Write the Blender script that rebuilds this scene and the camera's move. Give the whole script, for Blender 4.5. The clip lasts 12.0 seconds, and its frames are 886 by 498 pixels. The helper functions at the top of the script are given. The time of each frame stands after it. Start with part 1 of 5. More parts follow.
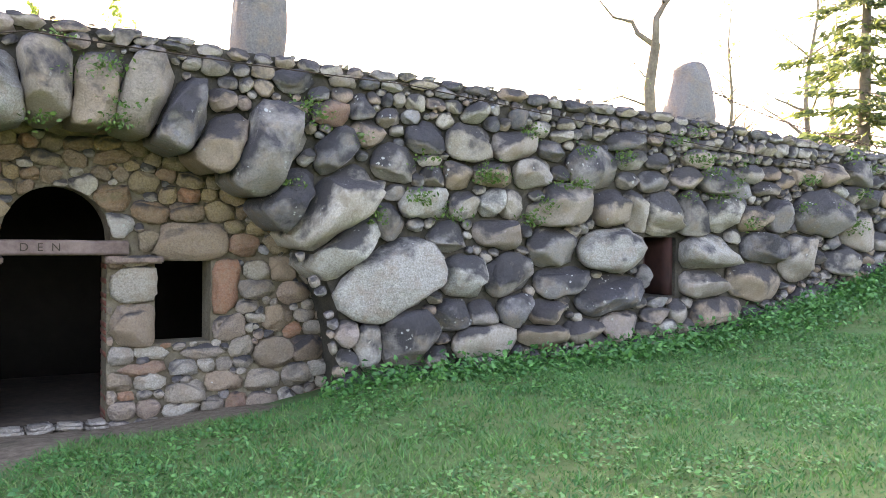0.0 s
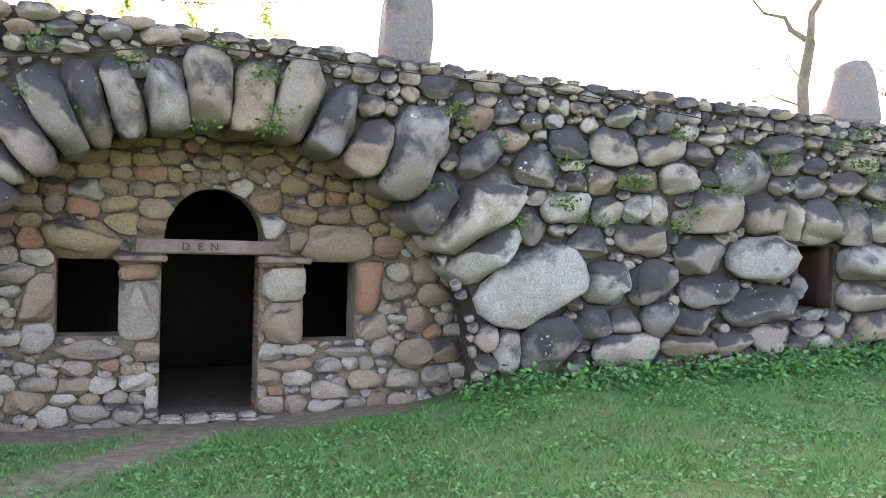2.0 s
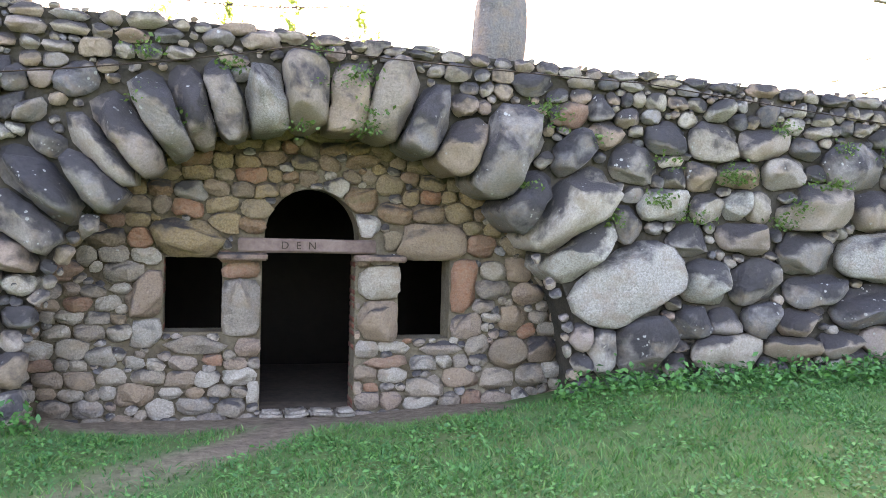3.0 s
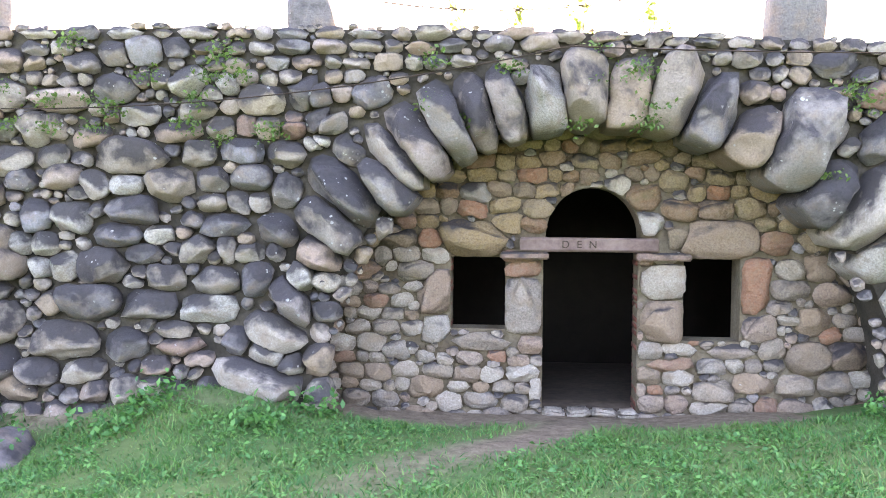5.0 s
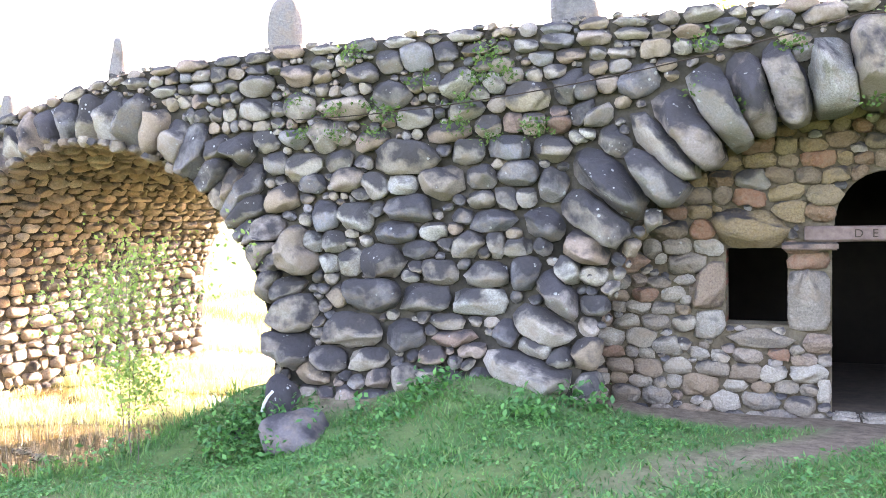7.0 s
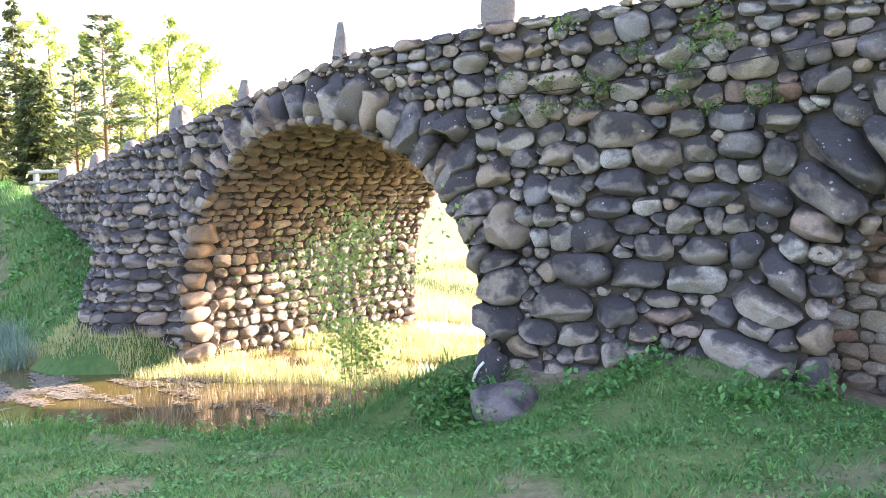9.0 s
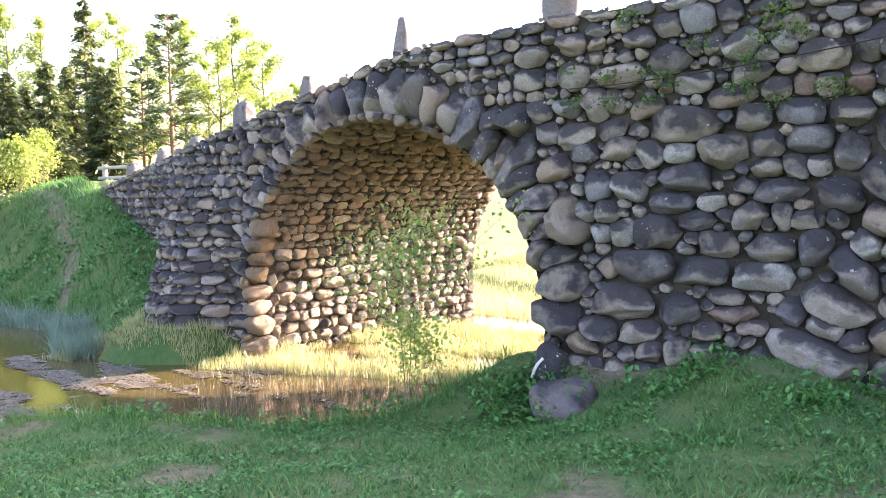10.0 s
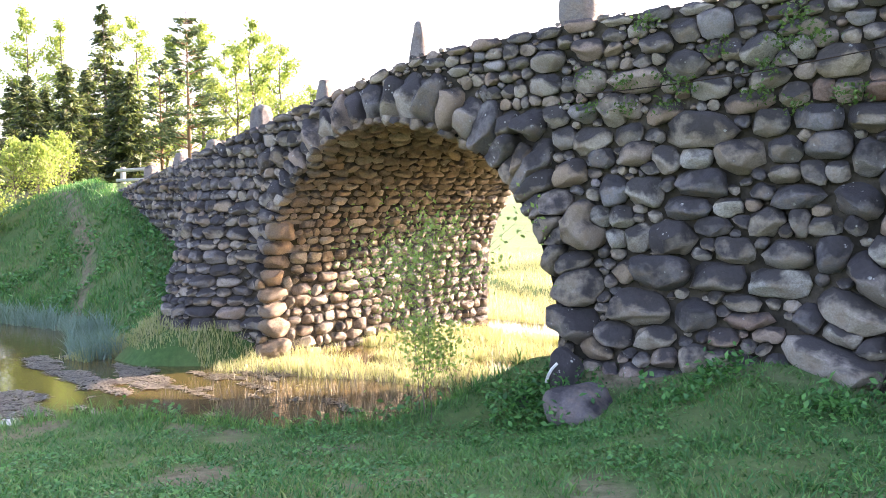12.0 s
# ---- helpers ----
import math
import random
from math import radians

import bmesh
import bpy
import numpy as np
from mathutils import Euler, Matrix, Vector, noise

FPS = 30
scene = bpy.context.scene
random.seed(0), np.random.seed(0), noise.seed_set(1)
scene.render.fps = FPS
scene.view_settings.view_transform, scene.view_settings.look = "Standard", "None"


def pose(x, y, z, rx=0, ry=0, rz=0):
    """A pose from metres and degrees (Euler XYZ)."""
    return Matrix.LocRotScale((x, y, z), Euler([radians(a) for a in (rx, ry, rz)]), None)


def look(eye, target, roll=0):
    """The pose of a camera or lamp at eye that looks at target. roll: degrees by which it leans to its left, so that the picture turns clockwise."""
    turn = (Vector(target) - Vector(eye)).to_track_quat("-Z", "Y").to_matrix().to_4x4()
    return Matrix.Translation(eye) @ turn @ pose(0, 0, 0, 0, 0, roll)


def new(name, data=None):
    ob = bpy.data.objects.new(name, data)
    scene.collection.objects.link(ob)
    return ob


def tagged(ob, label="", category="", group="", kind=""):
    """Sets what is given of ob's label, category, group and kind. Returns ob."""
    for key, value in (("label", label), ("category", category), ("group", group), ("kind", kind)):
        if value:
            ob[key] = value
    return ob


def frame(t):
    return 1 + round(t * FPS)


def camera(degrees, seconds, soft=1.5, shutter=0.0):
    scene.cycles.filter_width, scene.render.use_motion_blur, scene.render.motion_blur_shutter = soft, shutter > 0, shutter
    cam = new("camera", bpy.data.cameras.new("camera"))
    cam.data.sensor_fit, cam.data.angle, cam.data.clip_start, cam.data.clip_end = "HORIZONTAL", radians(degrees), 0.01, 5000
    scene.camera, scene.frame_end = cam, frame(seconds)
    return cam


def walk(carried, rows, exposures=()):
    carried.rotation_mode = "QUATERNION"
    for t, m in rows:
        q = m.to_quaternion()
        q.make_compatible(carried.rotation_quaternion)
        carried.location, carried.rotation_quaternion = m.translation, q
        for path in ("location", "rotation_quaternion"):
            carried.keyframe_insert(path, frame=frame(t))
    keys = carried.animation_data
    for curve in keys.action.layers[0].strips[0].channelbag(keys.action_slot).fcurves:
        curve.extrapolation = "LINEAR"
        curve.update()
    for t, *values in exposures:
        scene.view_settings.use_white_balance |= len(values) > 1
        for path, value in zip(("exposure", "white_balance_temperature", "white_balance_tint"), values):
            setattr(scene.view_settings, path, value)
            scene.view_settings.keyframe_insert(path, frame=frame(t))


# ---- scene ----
cam = camera(54.97, 12.0, soft=0.8)
PATH = [
    (0, pose(0.043, -8.655, 2.078, 88.80, -0.90, -29.90)),
    (0.5, pose(0.038, -8.645, 2.085, 88.56, -1.03, -28.26)),
    (1, pose(0.022, -8.629, 2.088, 88.55, -1.12, -26.26)),
    (1.5, pose(-0.015, -8.611, 2.103, 88.84, -1.32, -23.84)),
    (2, pose(-0.028, -8.604, 2.117, 88.67, -1.74, -20.92)),
    (2.5, pose(-0.036, -8.596, 2.111, 88.50, -1.66, -17.86)),
    (3, pose(-0.029, -8.601, 2.098, 88.51, -1.49, -14.64)),
    (3.2, pose(-0.029, -8.597, 2.090, 88.33, -0.98, -12.85)),
    (4.8, pose(0.044, -8.601, 2.113, 88.16, -0.48, 2.69)),
    (5, pose(0.091, -8.579, 2.111, 88.03, -0.46, 4.78)),
    (5.5, pose(0.082, -8.561, 2.115, 87.97, 0.31, 9.12)),
    (6, pose(0.080, -8.533, 2.126, 87.77, 0.64, 14.06)),
    (6.5, pose(0.044, -8.553, 2.104, 87.55, 0.50, 18.24)),
    (7, pose(0.038, -8.565, 2.103, 87.74, 1.03, 22.24)),
    (7.2, pose(0.014, -8.580, 2.096, 87.33, 0.75, 23.47)),
    (8.8, pose(-0.004, -8.589, 2.105, 86.27, 1.12, 34.82)),
    (9, pose(-0.026, -8.602, 2.118, 86.21, 1.19, 35.91)),
    (9.5, pose(-0.051, -8.631, 2.090, 86.06, 1.08, 38.42)),
    (10, pose(-0.055, -8.610, 2.097, 86.07, 1.04, 39.77)),
    (10.5, pose(-0.058, -8.619, 2.091, 86.19, 0.83, 40.34)),
    (11, pose(-0.057, -8.618, 2.087, 85.90, 1.04, 40.60)),
    (11.5, pose(-0.056, -8.612, 2.085, 86.26, 0.90, 40.67)),
    (12, pose(-0.052, -8.611, 2.091, 86.39, 0.66, 40.80)),
]
walk(cam, PATH, [(0.0, 3.4, 7700, 27), (2.5, 3.5, 7600, 28), (5.5, 4.15, 7500, 31), (7.0, 4.05, 7300, 30), (9.5, 3.08, 6900, 28), (12.0, 2.83, 6900, 28)])

# ---- light: low sun behind the bridge, bright hazy spring sky ----
SUN_AZ, SUN_EL = radians(18), radians(22)      # azimuth from +y towards +x
world = bpy.data.worlds.new("sky")
scene.world = world
world.use_nodes = True
wn = world.node_tree.nodes
sky = wn.new("ShaderNodeTexSky")
sky.sky_type = "NISHITA"
sky.sun_disc = False
sky.sun_elevation, sky.sun_rotation = SUN_EL, SUN_AZ
sky.air_density, sky.dust_density, sky.ozone_density = 1.0, 3.5, 1.0
wn["Background"].inputs["Strength"].default_value = 0.15
world.node_tree.links.new(sky.outputs[0], wn["Background"].inputs["Color"])
sun = new("sun", bpy.data.lights.new("sun", "SUN"))
sun.data.energy, sun.data.angle, sun.data.color = 4.5, radians(0.5), (1.0, 0.9, 0.74)
sun_from = Vector((math.sin(SUN_AZ) * math.cos(SUN_EL), math.cos(SUN_AZ) * math.cos(SUN_EL), math.sin(SUN_EL)))
sun.matrix_world = look(sun_from * 60, (0, 0, 0))


# ---- materials ----
def graph(name, rough=0.85):
    m = bpy.data.materials.new(name)
    m.use_nodes = True
    nt = m.node_tree
    b = nt.nodes["Principled BSDF"]
    b.inputs["Roughness"].default_value = rough
    b.inputs["Specular IOR Level"].default_value = 0.3
    return m, nt, b


def node(nt, kind, ins=(), operation=None):
    n = nt.nodes.new("ShaderNode" + kind)
    if operation:
        n.operation = operation
    for k, v in dict(ins).items():
        if isinstance(v, bpy.types.NodeSocket):
            nt.links.new(v, n.inputs[k])
        else:
            n.inputs[k].default_value = v
    return n


def ramp(nt, fac, stops):
    n = nt.nodes.new("ShaderNodeValToRGB")
    nt.links.new(fac, n.inputs[0])
    el = n.color_ramp.elements
    while len(el) < len(stops):
        el.new(0.5)
    for e, (p, c) in zip(el, stops):
        e.position = p
        e.color = (*c, 1) if len(c) == 3 else c
    return n.outputs[0]


def grey(v):
    return (v, v, v)


def mix(nt, fac, a, b, how="MIX"):
    n = nt.nodes.new("ShaderNodeMix")
    n.data_type, n.blend_type = "RGBA", how
    for sock, v in ((n.inputs[0], fac), (n.inputs[6], a), (n.inputs[7], b)):
        if isinstance(v, bpy.types.NodeSocket):
            nt.links.new(v, sock)
        else:
            sock.default_value = v if isinstance(v, float) else (*v, 1)
    return n.outputs[2]


def noise_tex(nt, vec, scale, detail=6.0, rough=0.6):
    return node(nt, "TexNoise", {"Vector": vec, "Scale": scale, "Detail": detail, "Roughness": rough}).outputs["Fac"]


def stone_material(name, tones, dark=0.5, lichen=0.5, grain=0.5, island=False, moss=0.0):
    """Weathered field stone: a tone for each stone, dark weather crust in blotches, pale lichen spots, fine grain."""
    m, nt, b = graph(name, 0.78)
    geo = node(nt, "NewGeometry")
    pos = geo.outputs["Position"]
    if island:
        rnd = geo.outputs["Random Per Island"]
    else:
        rnd = node(nt, "ObjectInfo").outputs["Random"]
    off = node(nt, "CombineXYZ", {0: node(nt, "Math", {0: rnd, 1: 37.0}, operation="MULTIPLY").outputs[0],
                                  1: node(nt, "Math", {0: rnd, 1: 91.0}, operation="MULTIPLY").outputs[0]}).outputs[0]
    vec = node(nt, "VectorMath", {0: pos, 1: off}, operation="ADD").outputs[0]
    n = len(tones)
    base = ramp(nt, rnd, [((i + 0.5) / n, c) for i, c in enumerate(tones)])
    blot = noise_tex(nt, vec, 2.4, 5.0, 0.6)
    fine = noise_tex(nt, vec, 22.0, 8.0, 0.7)
    speck = noise_tex(nt, vec, 48.0, 7.0, 0.75)
    base = mix(nt, ramp(nt, fine, [(0.3, grey(0.0)), (0.75, grey(0.32))]), base, (0.40, 0.36, 0.31), "MIX")
    base = mix(nt, grain, base, ramp(nt, speck, [(0.3, grey(0.45)), (0.7, grey(1.75))]), "MULTIPLY")
    base = mix(nt, ramp(nt, noise_tex(nt, vec, 5.5, 4.0, 0.6), [(0.46, grey(0.0)), (0.68, grey(0.5))]), base, (0.30, 0.215, 0.145))
    # weather crust
    crust = node(nt, "Math", {0: blot, 1: node(nt, "Math", {0: fine, 1: 0.10}, operation="MULTIPLY").outputs[0]}, operation="ADD").outputs[0]
    crust = node(nt, "Math", {0: crust, 1: node(nt, "Math", {0: speck, 1: 0.05}, operation="MULTIPLY").outputs[0]}, operation="ADD").outputs[0]
    own = node(nt, "Math", {0: rnd, 1: 7.13}, operation="MULTIPLY").outputs[0]
    own = node(nt, "Math", {0: own}, operation="FRACT").outputs[0]
    shift = node(nt, "Math", {0: own, 1: 0.15}, operation="MULTIPLY").outputs[0]
    crust = node(nt, "Math", {0: crust, 1: shift}, operation="ADD").outputs[0]
    up = node(nt, "SeparateXYZ", {0: geo.outputs["Normal"]}).outputs[2]     # the crust sits on the weather side
    crust = node(nt, "Math", {0: crust, 1: node(nt, "Math", {0: up, 1: 0.26}, operation="MULTIPLY").outputs[0]}, operation="ADD").outputs[0]
    lim = 0.815 - 0.25 * dark
    base = mix(nt, ramp(nt, crust, [(lim - 0.08, grey(0.0)), (lim + 0.09, grey(0.93))]), base,
               mix(nt, fine, (0.018, 0.018, 0.023), (0.085, 0.078, 0.085)))
    # lichen dots
    vor = node(nt, "TexVoronoi", {"Vector": vec, "Scale": 17.0, "Randomness": 1.0})
    cell = node(nt, "SeparateColor", {0: vor.outputs["Color"]}).outputs[0]
    dot = node(nt, "Math", {0: vor.outputs["Distance"], 1: node(nt, "Math", {0: cell, 1: 0.34}, operation="MULTIPLY").outputs[0]}, operation="SUBTRACT").outputs[0]
    dot = ramp(nt, dot, [(0.0, grey(1.0)), (0.06, grey(0.0))])
    patch = ramp(nt, noise_tex(nt, vec, 4.5, 3.0), [(0.66 - 0.12 * lichen, grey(0.0)), (0.72 - 0.12 * lichen, grey(1.0))])
    base = mix(nt, mix(nt, 1.0, dot, patch, "MULTIPLY"), base, (0.48, 0.48, 0.45))
    if moss:
        base = mix(nt, ramp(nt, noise_tex(nt, pos, 3.2, 6.0), [(0.62 - 0.2 * moss, grey(0.0)), (0.8 - 0.2 * moss, grey(0.7))]), base, (0.10, 0.11, 0.04))
    nt.links.new(base, b.inputs["Base Color"])
    h = node(nt, "Math", {0: fine, 1: node(nt, "Math", {0: speck, 1: 0.35}, operation="MULTIPLY").outputs[0]}, operation="ADD").outputs[0]
    bump = node(nt, "Bump", {"Strength": 1.0, "Distance": 0.05, "Height": h})
    nt.links.new(bump.outputs[0], b.inputs["Normal"])
    return m


GREYS = [(0.37, 0.325, 0.28), (0.46, 0.41, 0.35), (0.25, 0.25, 0.28), (0.47, 0.395, 0.31), (0.31, 0.28, 0.275), (0.37, 0.26, 0.20), (0.42, 0.385, 0.35)]
STONE = {
    "g": stone_material("grey_fieldstone", GREYS, 0.50, 0.5),
    "d": stone_material("dark_fieldstone", [(0.20, 0.19, 0.20), (0.30, 0.27, 0.24), (0.16, 0.157, 0.18), (0.33, 0.285, 0.24)], 0.74, 0.75),
    "P": stone_material("speckled_granite", [(0.36, 0.34, 0.31), (0.33, 0.315, 0.29), (0.35, 0.32, 0.285)], -0.2, 0.05, 0.9),
    "p": stone_material("pale_granite", [(0.42, 0.40, 0.36), (0.37, 0.36, 0.335), (0.45, 0.42, 0.37)], 0.30, 0.3, 0.8),
    "b": stone_material("brown_fieldstone", [(0.34, 0.255, 0.19), (0.38, 0.29, 0.215), (0.30, 0.25, 0.205)], 0.36, 0.3),
    "r": stone_material("reddish_sandstone", [(0.24, 0.125, 0.085), (0.21, 0.125, 0.10), (0.23, 0.15, 0.12)], 0.22, 0.2),
    "o": stone_material("ochre_fieldstone", [(0.25, 0.165, 0.075), (0.29, 0.21, 0.11), (0.17, 0.13, 0.09), (0.20, 0.11, 0.055)], -0.1, 0.05, 0.7, moss=0.1),
    "n": stone_material("den_wall_stone", [(0.26, 0.22, 0.18), (0.20, 0.165, 0.135), (0.33, 0.285, 0.23), (0.25, 0.165, 0.12), (0.30, 0.275, 0.245), (0.17, 0.14, 0.12)], -0.15, 0.05, 0.7),
    "c": stone_material("sheltered_brown_stone", [(0.25, 0.175, 0.115), (0.28, 0.20, 0.14), (0.22, 0.165, 0.12)], -0.5, 0.0),
    "s": stone_material("sheltered_red_sandstone", [(0.29, 0.13, 0.07), (0.24, 0.13, 0.085), (0.27, 0.16, 0.11)], -0.6, 0.0),
    "q": stone_material("sheltered_pale_stone", [(0.36, 0.32, 0.27), (0.33, 0.285, 0.235), (0.39, 0.35, 0.30)], -0.5, 0.05, 0.7),
    "v": stone_material("vault_stone", [(0.22, 0.175, 0.13), (0.19, 0.155, 0.12), (0.27, 0.225, 0.175), (0.21, 0.145, 0.10), (0.15, 0.13, 0.11)], 0.35, 0.1, 0.6),
}
STONE_REST = stone_material("grey_rubble", GREYS + [(0.12, 0.12, 0.135), (0.11, 0.11, 0.125)], 0.55, 0.5, island=True)


def mortar_material(name, a, b_, moss=0.2):
    m, nt, b = graph(name, 0.95)
    pos = node(nt, "NewGeometry").outputs["Position"]
    n1, n2 = noise_tex(nt, pos, 1.7, 6.0), noise_tex(nt, pos, 30.0, 8.0, 0.75)
    c = mix(nt, ramp(nt, n1, [(0.35, grey(0.0)), (0.65, grey(1.0))]), a, b_)
    c = mix(nt, 0.7, c, ramp(nt, n2, [(0.3, grey(0.45)), (0.7, grey(1.3))]), "MULTIPLY")
    c = mix(nt, ramp(nt, noise_tex(nt, pos, 2.4, 5.0), [(0.68 - 0.2 * moss, grey(0.0)), (0.8 - 0.2 * moss, grey(0.8))]), c, (0.08, 0.085, 0.03))
    nt.links.new(c, b.inputs["Base Color"])
    bump = node(nt, "Bump", {"Strength": 0.9, "Distance": 0.05, "Height": n2})
    nt.links.new(bump.outputs[0], b.inputs["Normal"])
    return m


MORTAR = mortar_material("lime_mortar", (0.115, 0.10, 0.08), (0.04, 0.035, 0.028))
MORTAR_WARM = mortar_material("warm_lime_mortar", (0.25, 0.21, 0.15), (0.12, 0.09, 0.058), 0.1)


def plain(name, a, b_, scale=12.0, rough=0.8, bump=0.4, metal=0.0):
    m, nt, b = graph(name, rough)
    b.inputs["Metallic"].default_value = metal
    pos = node(nt, "NewGeometry").outputs["Position"]
    n1, n2 = noise_tex(nt, pos, scale, 6.0), noise_tex(nt, pos, scale * 0.15, 4.0)
    f = node(nt, "Math", {0: n1, 1: n2}, operation="ADD").outputs[0]
    nt.links.new(mix(nt, ramp(nt, node(nt, "Math", {0: f, 1: 0.5}, operation="MULTIPLY").outputs[0], [(0.38, grey(0.0)), (0.62, grey(1.0))]), a, b_), b.inputs["Base Color"])
    bn = node(nt, "Bump", {"Strength": bump, "Distance": 0.01, "Height": n1})
    nt.links.new(bn.outputs[0], b.inputs["Normal"])
    return m


LINTEL = plain("weathered_timber", (0.12, 0.08, 0.07), (0.20, 0.145, 0.125), 18.0)
BRICK = plain("red_brick", (0.22, 0.085, 0.06), (0.15, 0.055, 0.042), 14.0)
NICHE_BRICK = plain("dark_niche_brick", (0.055, 0.022, 0.018), (0.03, 0.014, 0.012), 9.0)
# near-black den lining: the unlit room's shade is put into the colour
INTERIOR = plain("den_shade_lining", (0.014, 0.012, 0.010), (0.007, 0.006, 0.005), 6.0)
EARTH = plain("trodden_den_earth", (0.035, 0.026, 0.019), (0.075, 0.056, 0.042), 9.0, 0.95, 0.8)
IRON = plain("rusty_iron", (0.03, 0.025, 0.022), (0.07, 0.045, 0.03), 40.0, 0.6, 0.3, 0.6)
BARK = plain("grey_brown_bark", (0.10, 0.08, 0.065), (0.19, 0.155, 0.125), 9.0)
PINE_BARK = plain("orange_pine_bark", (0.16, 0.10, 0.065), (0.27, 0.155, 0.085), 7.0)
WHITE_PAINT = plain("white_paint", (0.6, 0.6, 0.6), (0.75, 0.75, 0.75), 30.0)
GREY_WOOD = plain("grey_weathered_wood", (0.32, 0.30, 0.26), (0.46, 0.43, 0.37), 15.0)


def leaf_material(name, tones, through_amount=0.5, dry=None):
    m, nt, b = graph(name, 0.5)
    b.inputs["Specular IOR Level"].default_value = 0.5
    rnd = node(nt, "NewGeometry").outputs["Random Per Island"]
    n = len(tones)
    c = ramp(nt, rnd, [((i + 0.5) / n, t) for i, t in enumerate(tones)])
    if dry:
        pos = node(nt, "NewGeometry").outputs["Position"]
        c = mix(nt, ramp(nt, noise_tex(nt, pos, 0.75, 5.0, 0.7), [(0.48, grey(0.0)), (0.68, grey(0.6))]), c, dry)
    nt.links.new(c, b.inputs["Base Color"])
    tr = node(nt, "BsdfTranslucent", {"Color": c})
    mx = node(nt, "MixShader", {0: through_amount, 1: b.outputs[0], 2: tr.outputs[0]})
    nt.links.new(mx.outputs[0], nt.nodes["Material Output"].inputs["Surface"])
    return m


GRASS = leaf_material("lawn_grass", [(0.025, 0.13, 0.03), (0.045, 0.20, 0.04), (0.035, 0.15, 0.045), (0.09, 0.27, 0.055), (0.16, 0.26, 0.075)], 0.3, (0.12, 0.25, 0.06))
WEED = leaf_material("broad_leaf_weeds", [(0.03, 0.13, 0.03), (0.06, 0.22, 0.045), (0.12, 0.32, 0.075), (0.05, 0.19, 0.05)], 0.3)
REED = leaf_material("dry_and_green_reeds", [(0.45, 0.43, 0.22), (0.35, 0.39, 0.14), (0.49, 0.46, 0.28), (0.37, 0.40, 0.15)], 0.38)
SEDGE = leaf_material("blue_green_sedge", [(0.17, 0.27, 0.21), (0.22, 0.31, 0.25), (0.13, 0.21, 0.13)], 0.3)
SPRUCE = leaf_material("spruce_needles", [(0.035, 0.06, 0.022), (0.075, 0.105, 0.033), (0.15, 0.18, 0.05)], 0.4)
PINE = leaf_material("pine_needles", [(0.06, 0.10, 0.045), (0.08, 0.125, 0.05), (0.11, 0.145, 0.055)], 0.3)
BIRCH = leaf_material("young_birch_leaves", [(0.20, 0.30, 0.06), (0.26, 0.34, 0.07), (0.30, 0.36, 0.09)], 0.55)
SAPLING = leaf_material("young_sapling_leaves", [(0.19, 0.33, 0.07), (0.25, 0.40, 0.09), (0.32, 0.44, 0.13)], 0.5)
FERN = leaf_material("wall_ferns", [(0.07, 0.15, 0.03), (0.10, 0.19, 0.04), (0.13, 0.22, 0.05)], 0.4)


# ---- building helpers ----
def mesh_from(name, verts, faces, mats, smooth=False, mat_ids=None):
    me = bpy.data.meshes.new(name)
    me.from_pydata([tuple(v) for v in verts], [], [tuple(f) for f in faces])
    for m in (mats if isinstance(mats, (list, tuple)) else [mats]):
        me.materials.append(m)
    if smooth:
        me.polygons.foreach_set("use_smooth", [True] * len(me.polygons))
    if mat_ids is not None:
        me.polygons.foreach_set("material_index", mat_ids)
    me.update()
    return me


def part(name, data, parent, label="", kind=""):
    ob = new(name, data)
    ob.parent = parent
    return tagged(ob, label, kind=kind)


def soup(name, tri_verts, mat, per=3):
    """A mesh of loose triangles or quads from an (n, per, 3) array."""
    tv = np.asarray(tri_verts, dtype=np.float32)
    n = len(tv)
    me = bpy.data.meshes.new(name)
    me.vertices.add(n * per)
    me.vertices.foreach_set("co", tv.reshape(-1))
    me.loops.add(n * per)
    me.loops.foreach_set("vertex_index", np.arange(n * per, dtype=np.int32))
    me.polygons.add(n)
    me.polygons.foreach_set("loop_start", np.arange(0, n * per, per, dtype=np.int32))
    me.materials.append(mat)
    me.update(calc_edges=True)
    return me


def rounded_box(sx, sy, sz, bevel=0.02, rough=0.0, cuts=0, seed=0):
    bm = bmesh.new()
    bmesh.ops.create_cube(bm, size=1)
    bmesh.ops.scale(bm, vec=(sx, sy, sz), verts=bm.verts)
    if cuts:
        bmesh.ops.subdivide_edges(bm, edges=bm.edges[:], cuts=cuts, use_grid_fill=True)
    bmesh.ops.bevel(bm, geom=[e for e in bm.edges if e.calc_face_angle(0) > 0.5], offset=bevel, segments=2, affect="EDGES")
    for v in bm.verts:
        v.co += noise.noise_vector(v.co * 6 + Vector((seed * 3.7, 0, 0))) * rough
    return bm


def bm_mesh(name, bm, mat, smooth=True):
    me = bpy.data.meshes.new(name)
    bm.to_mesh(me)
    bm.free()
    me.materials.append(mat)
    if smooth:
        me.polygons.foreach_set("use_smooth", [True] * len(me.polygons))
    return me


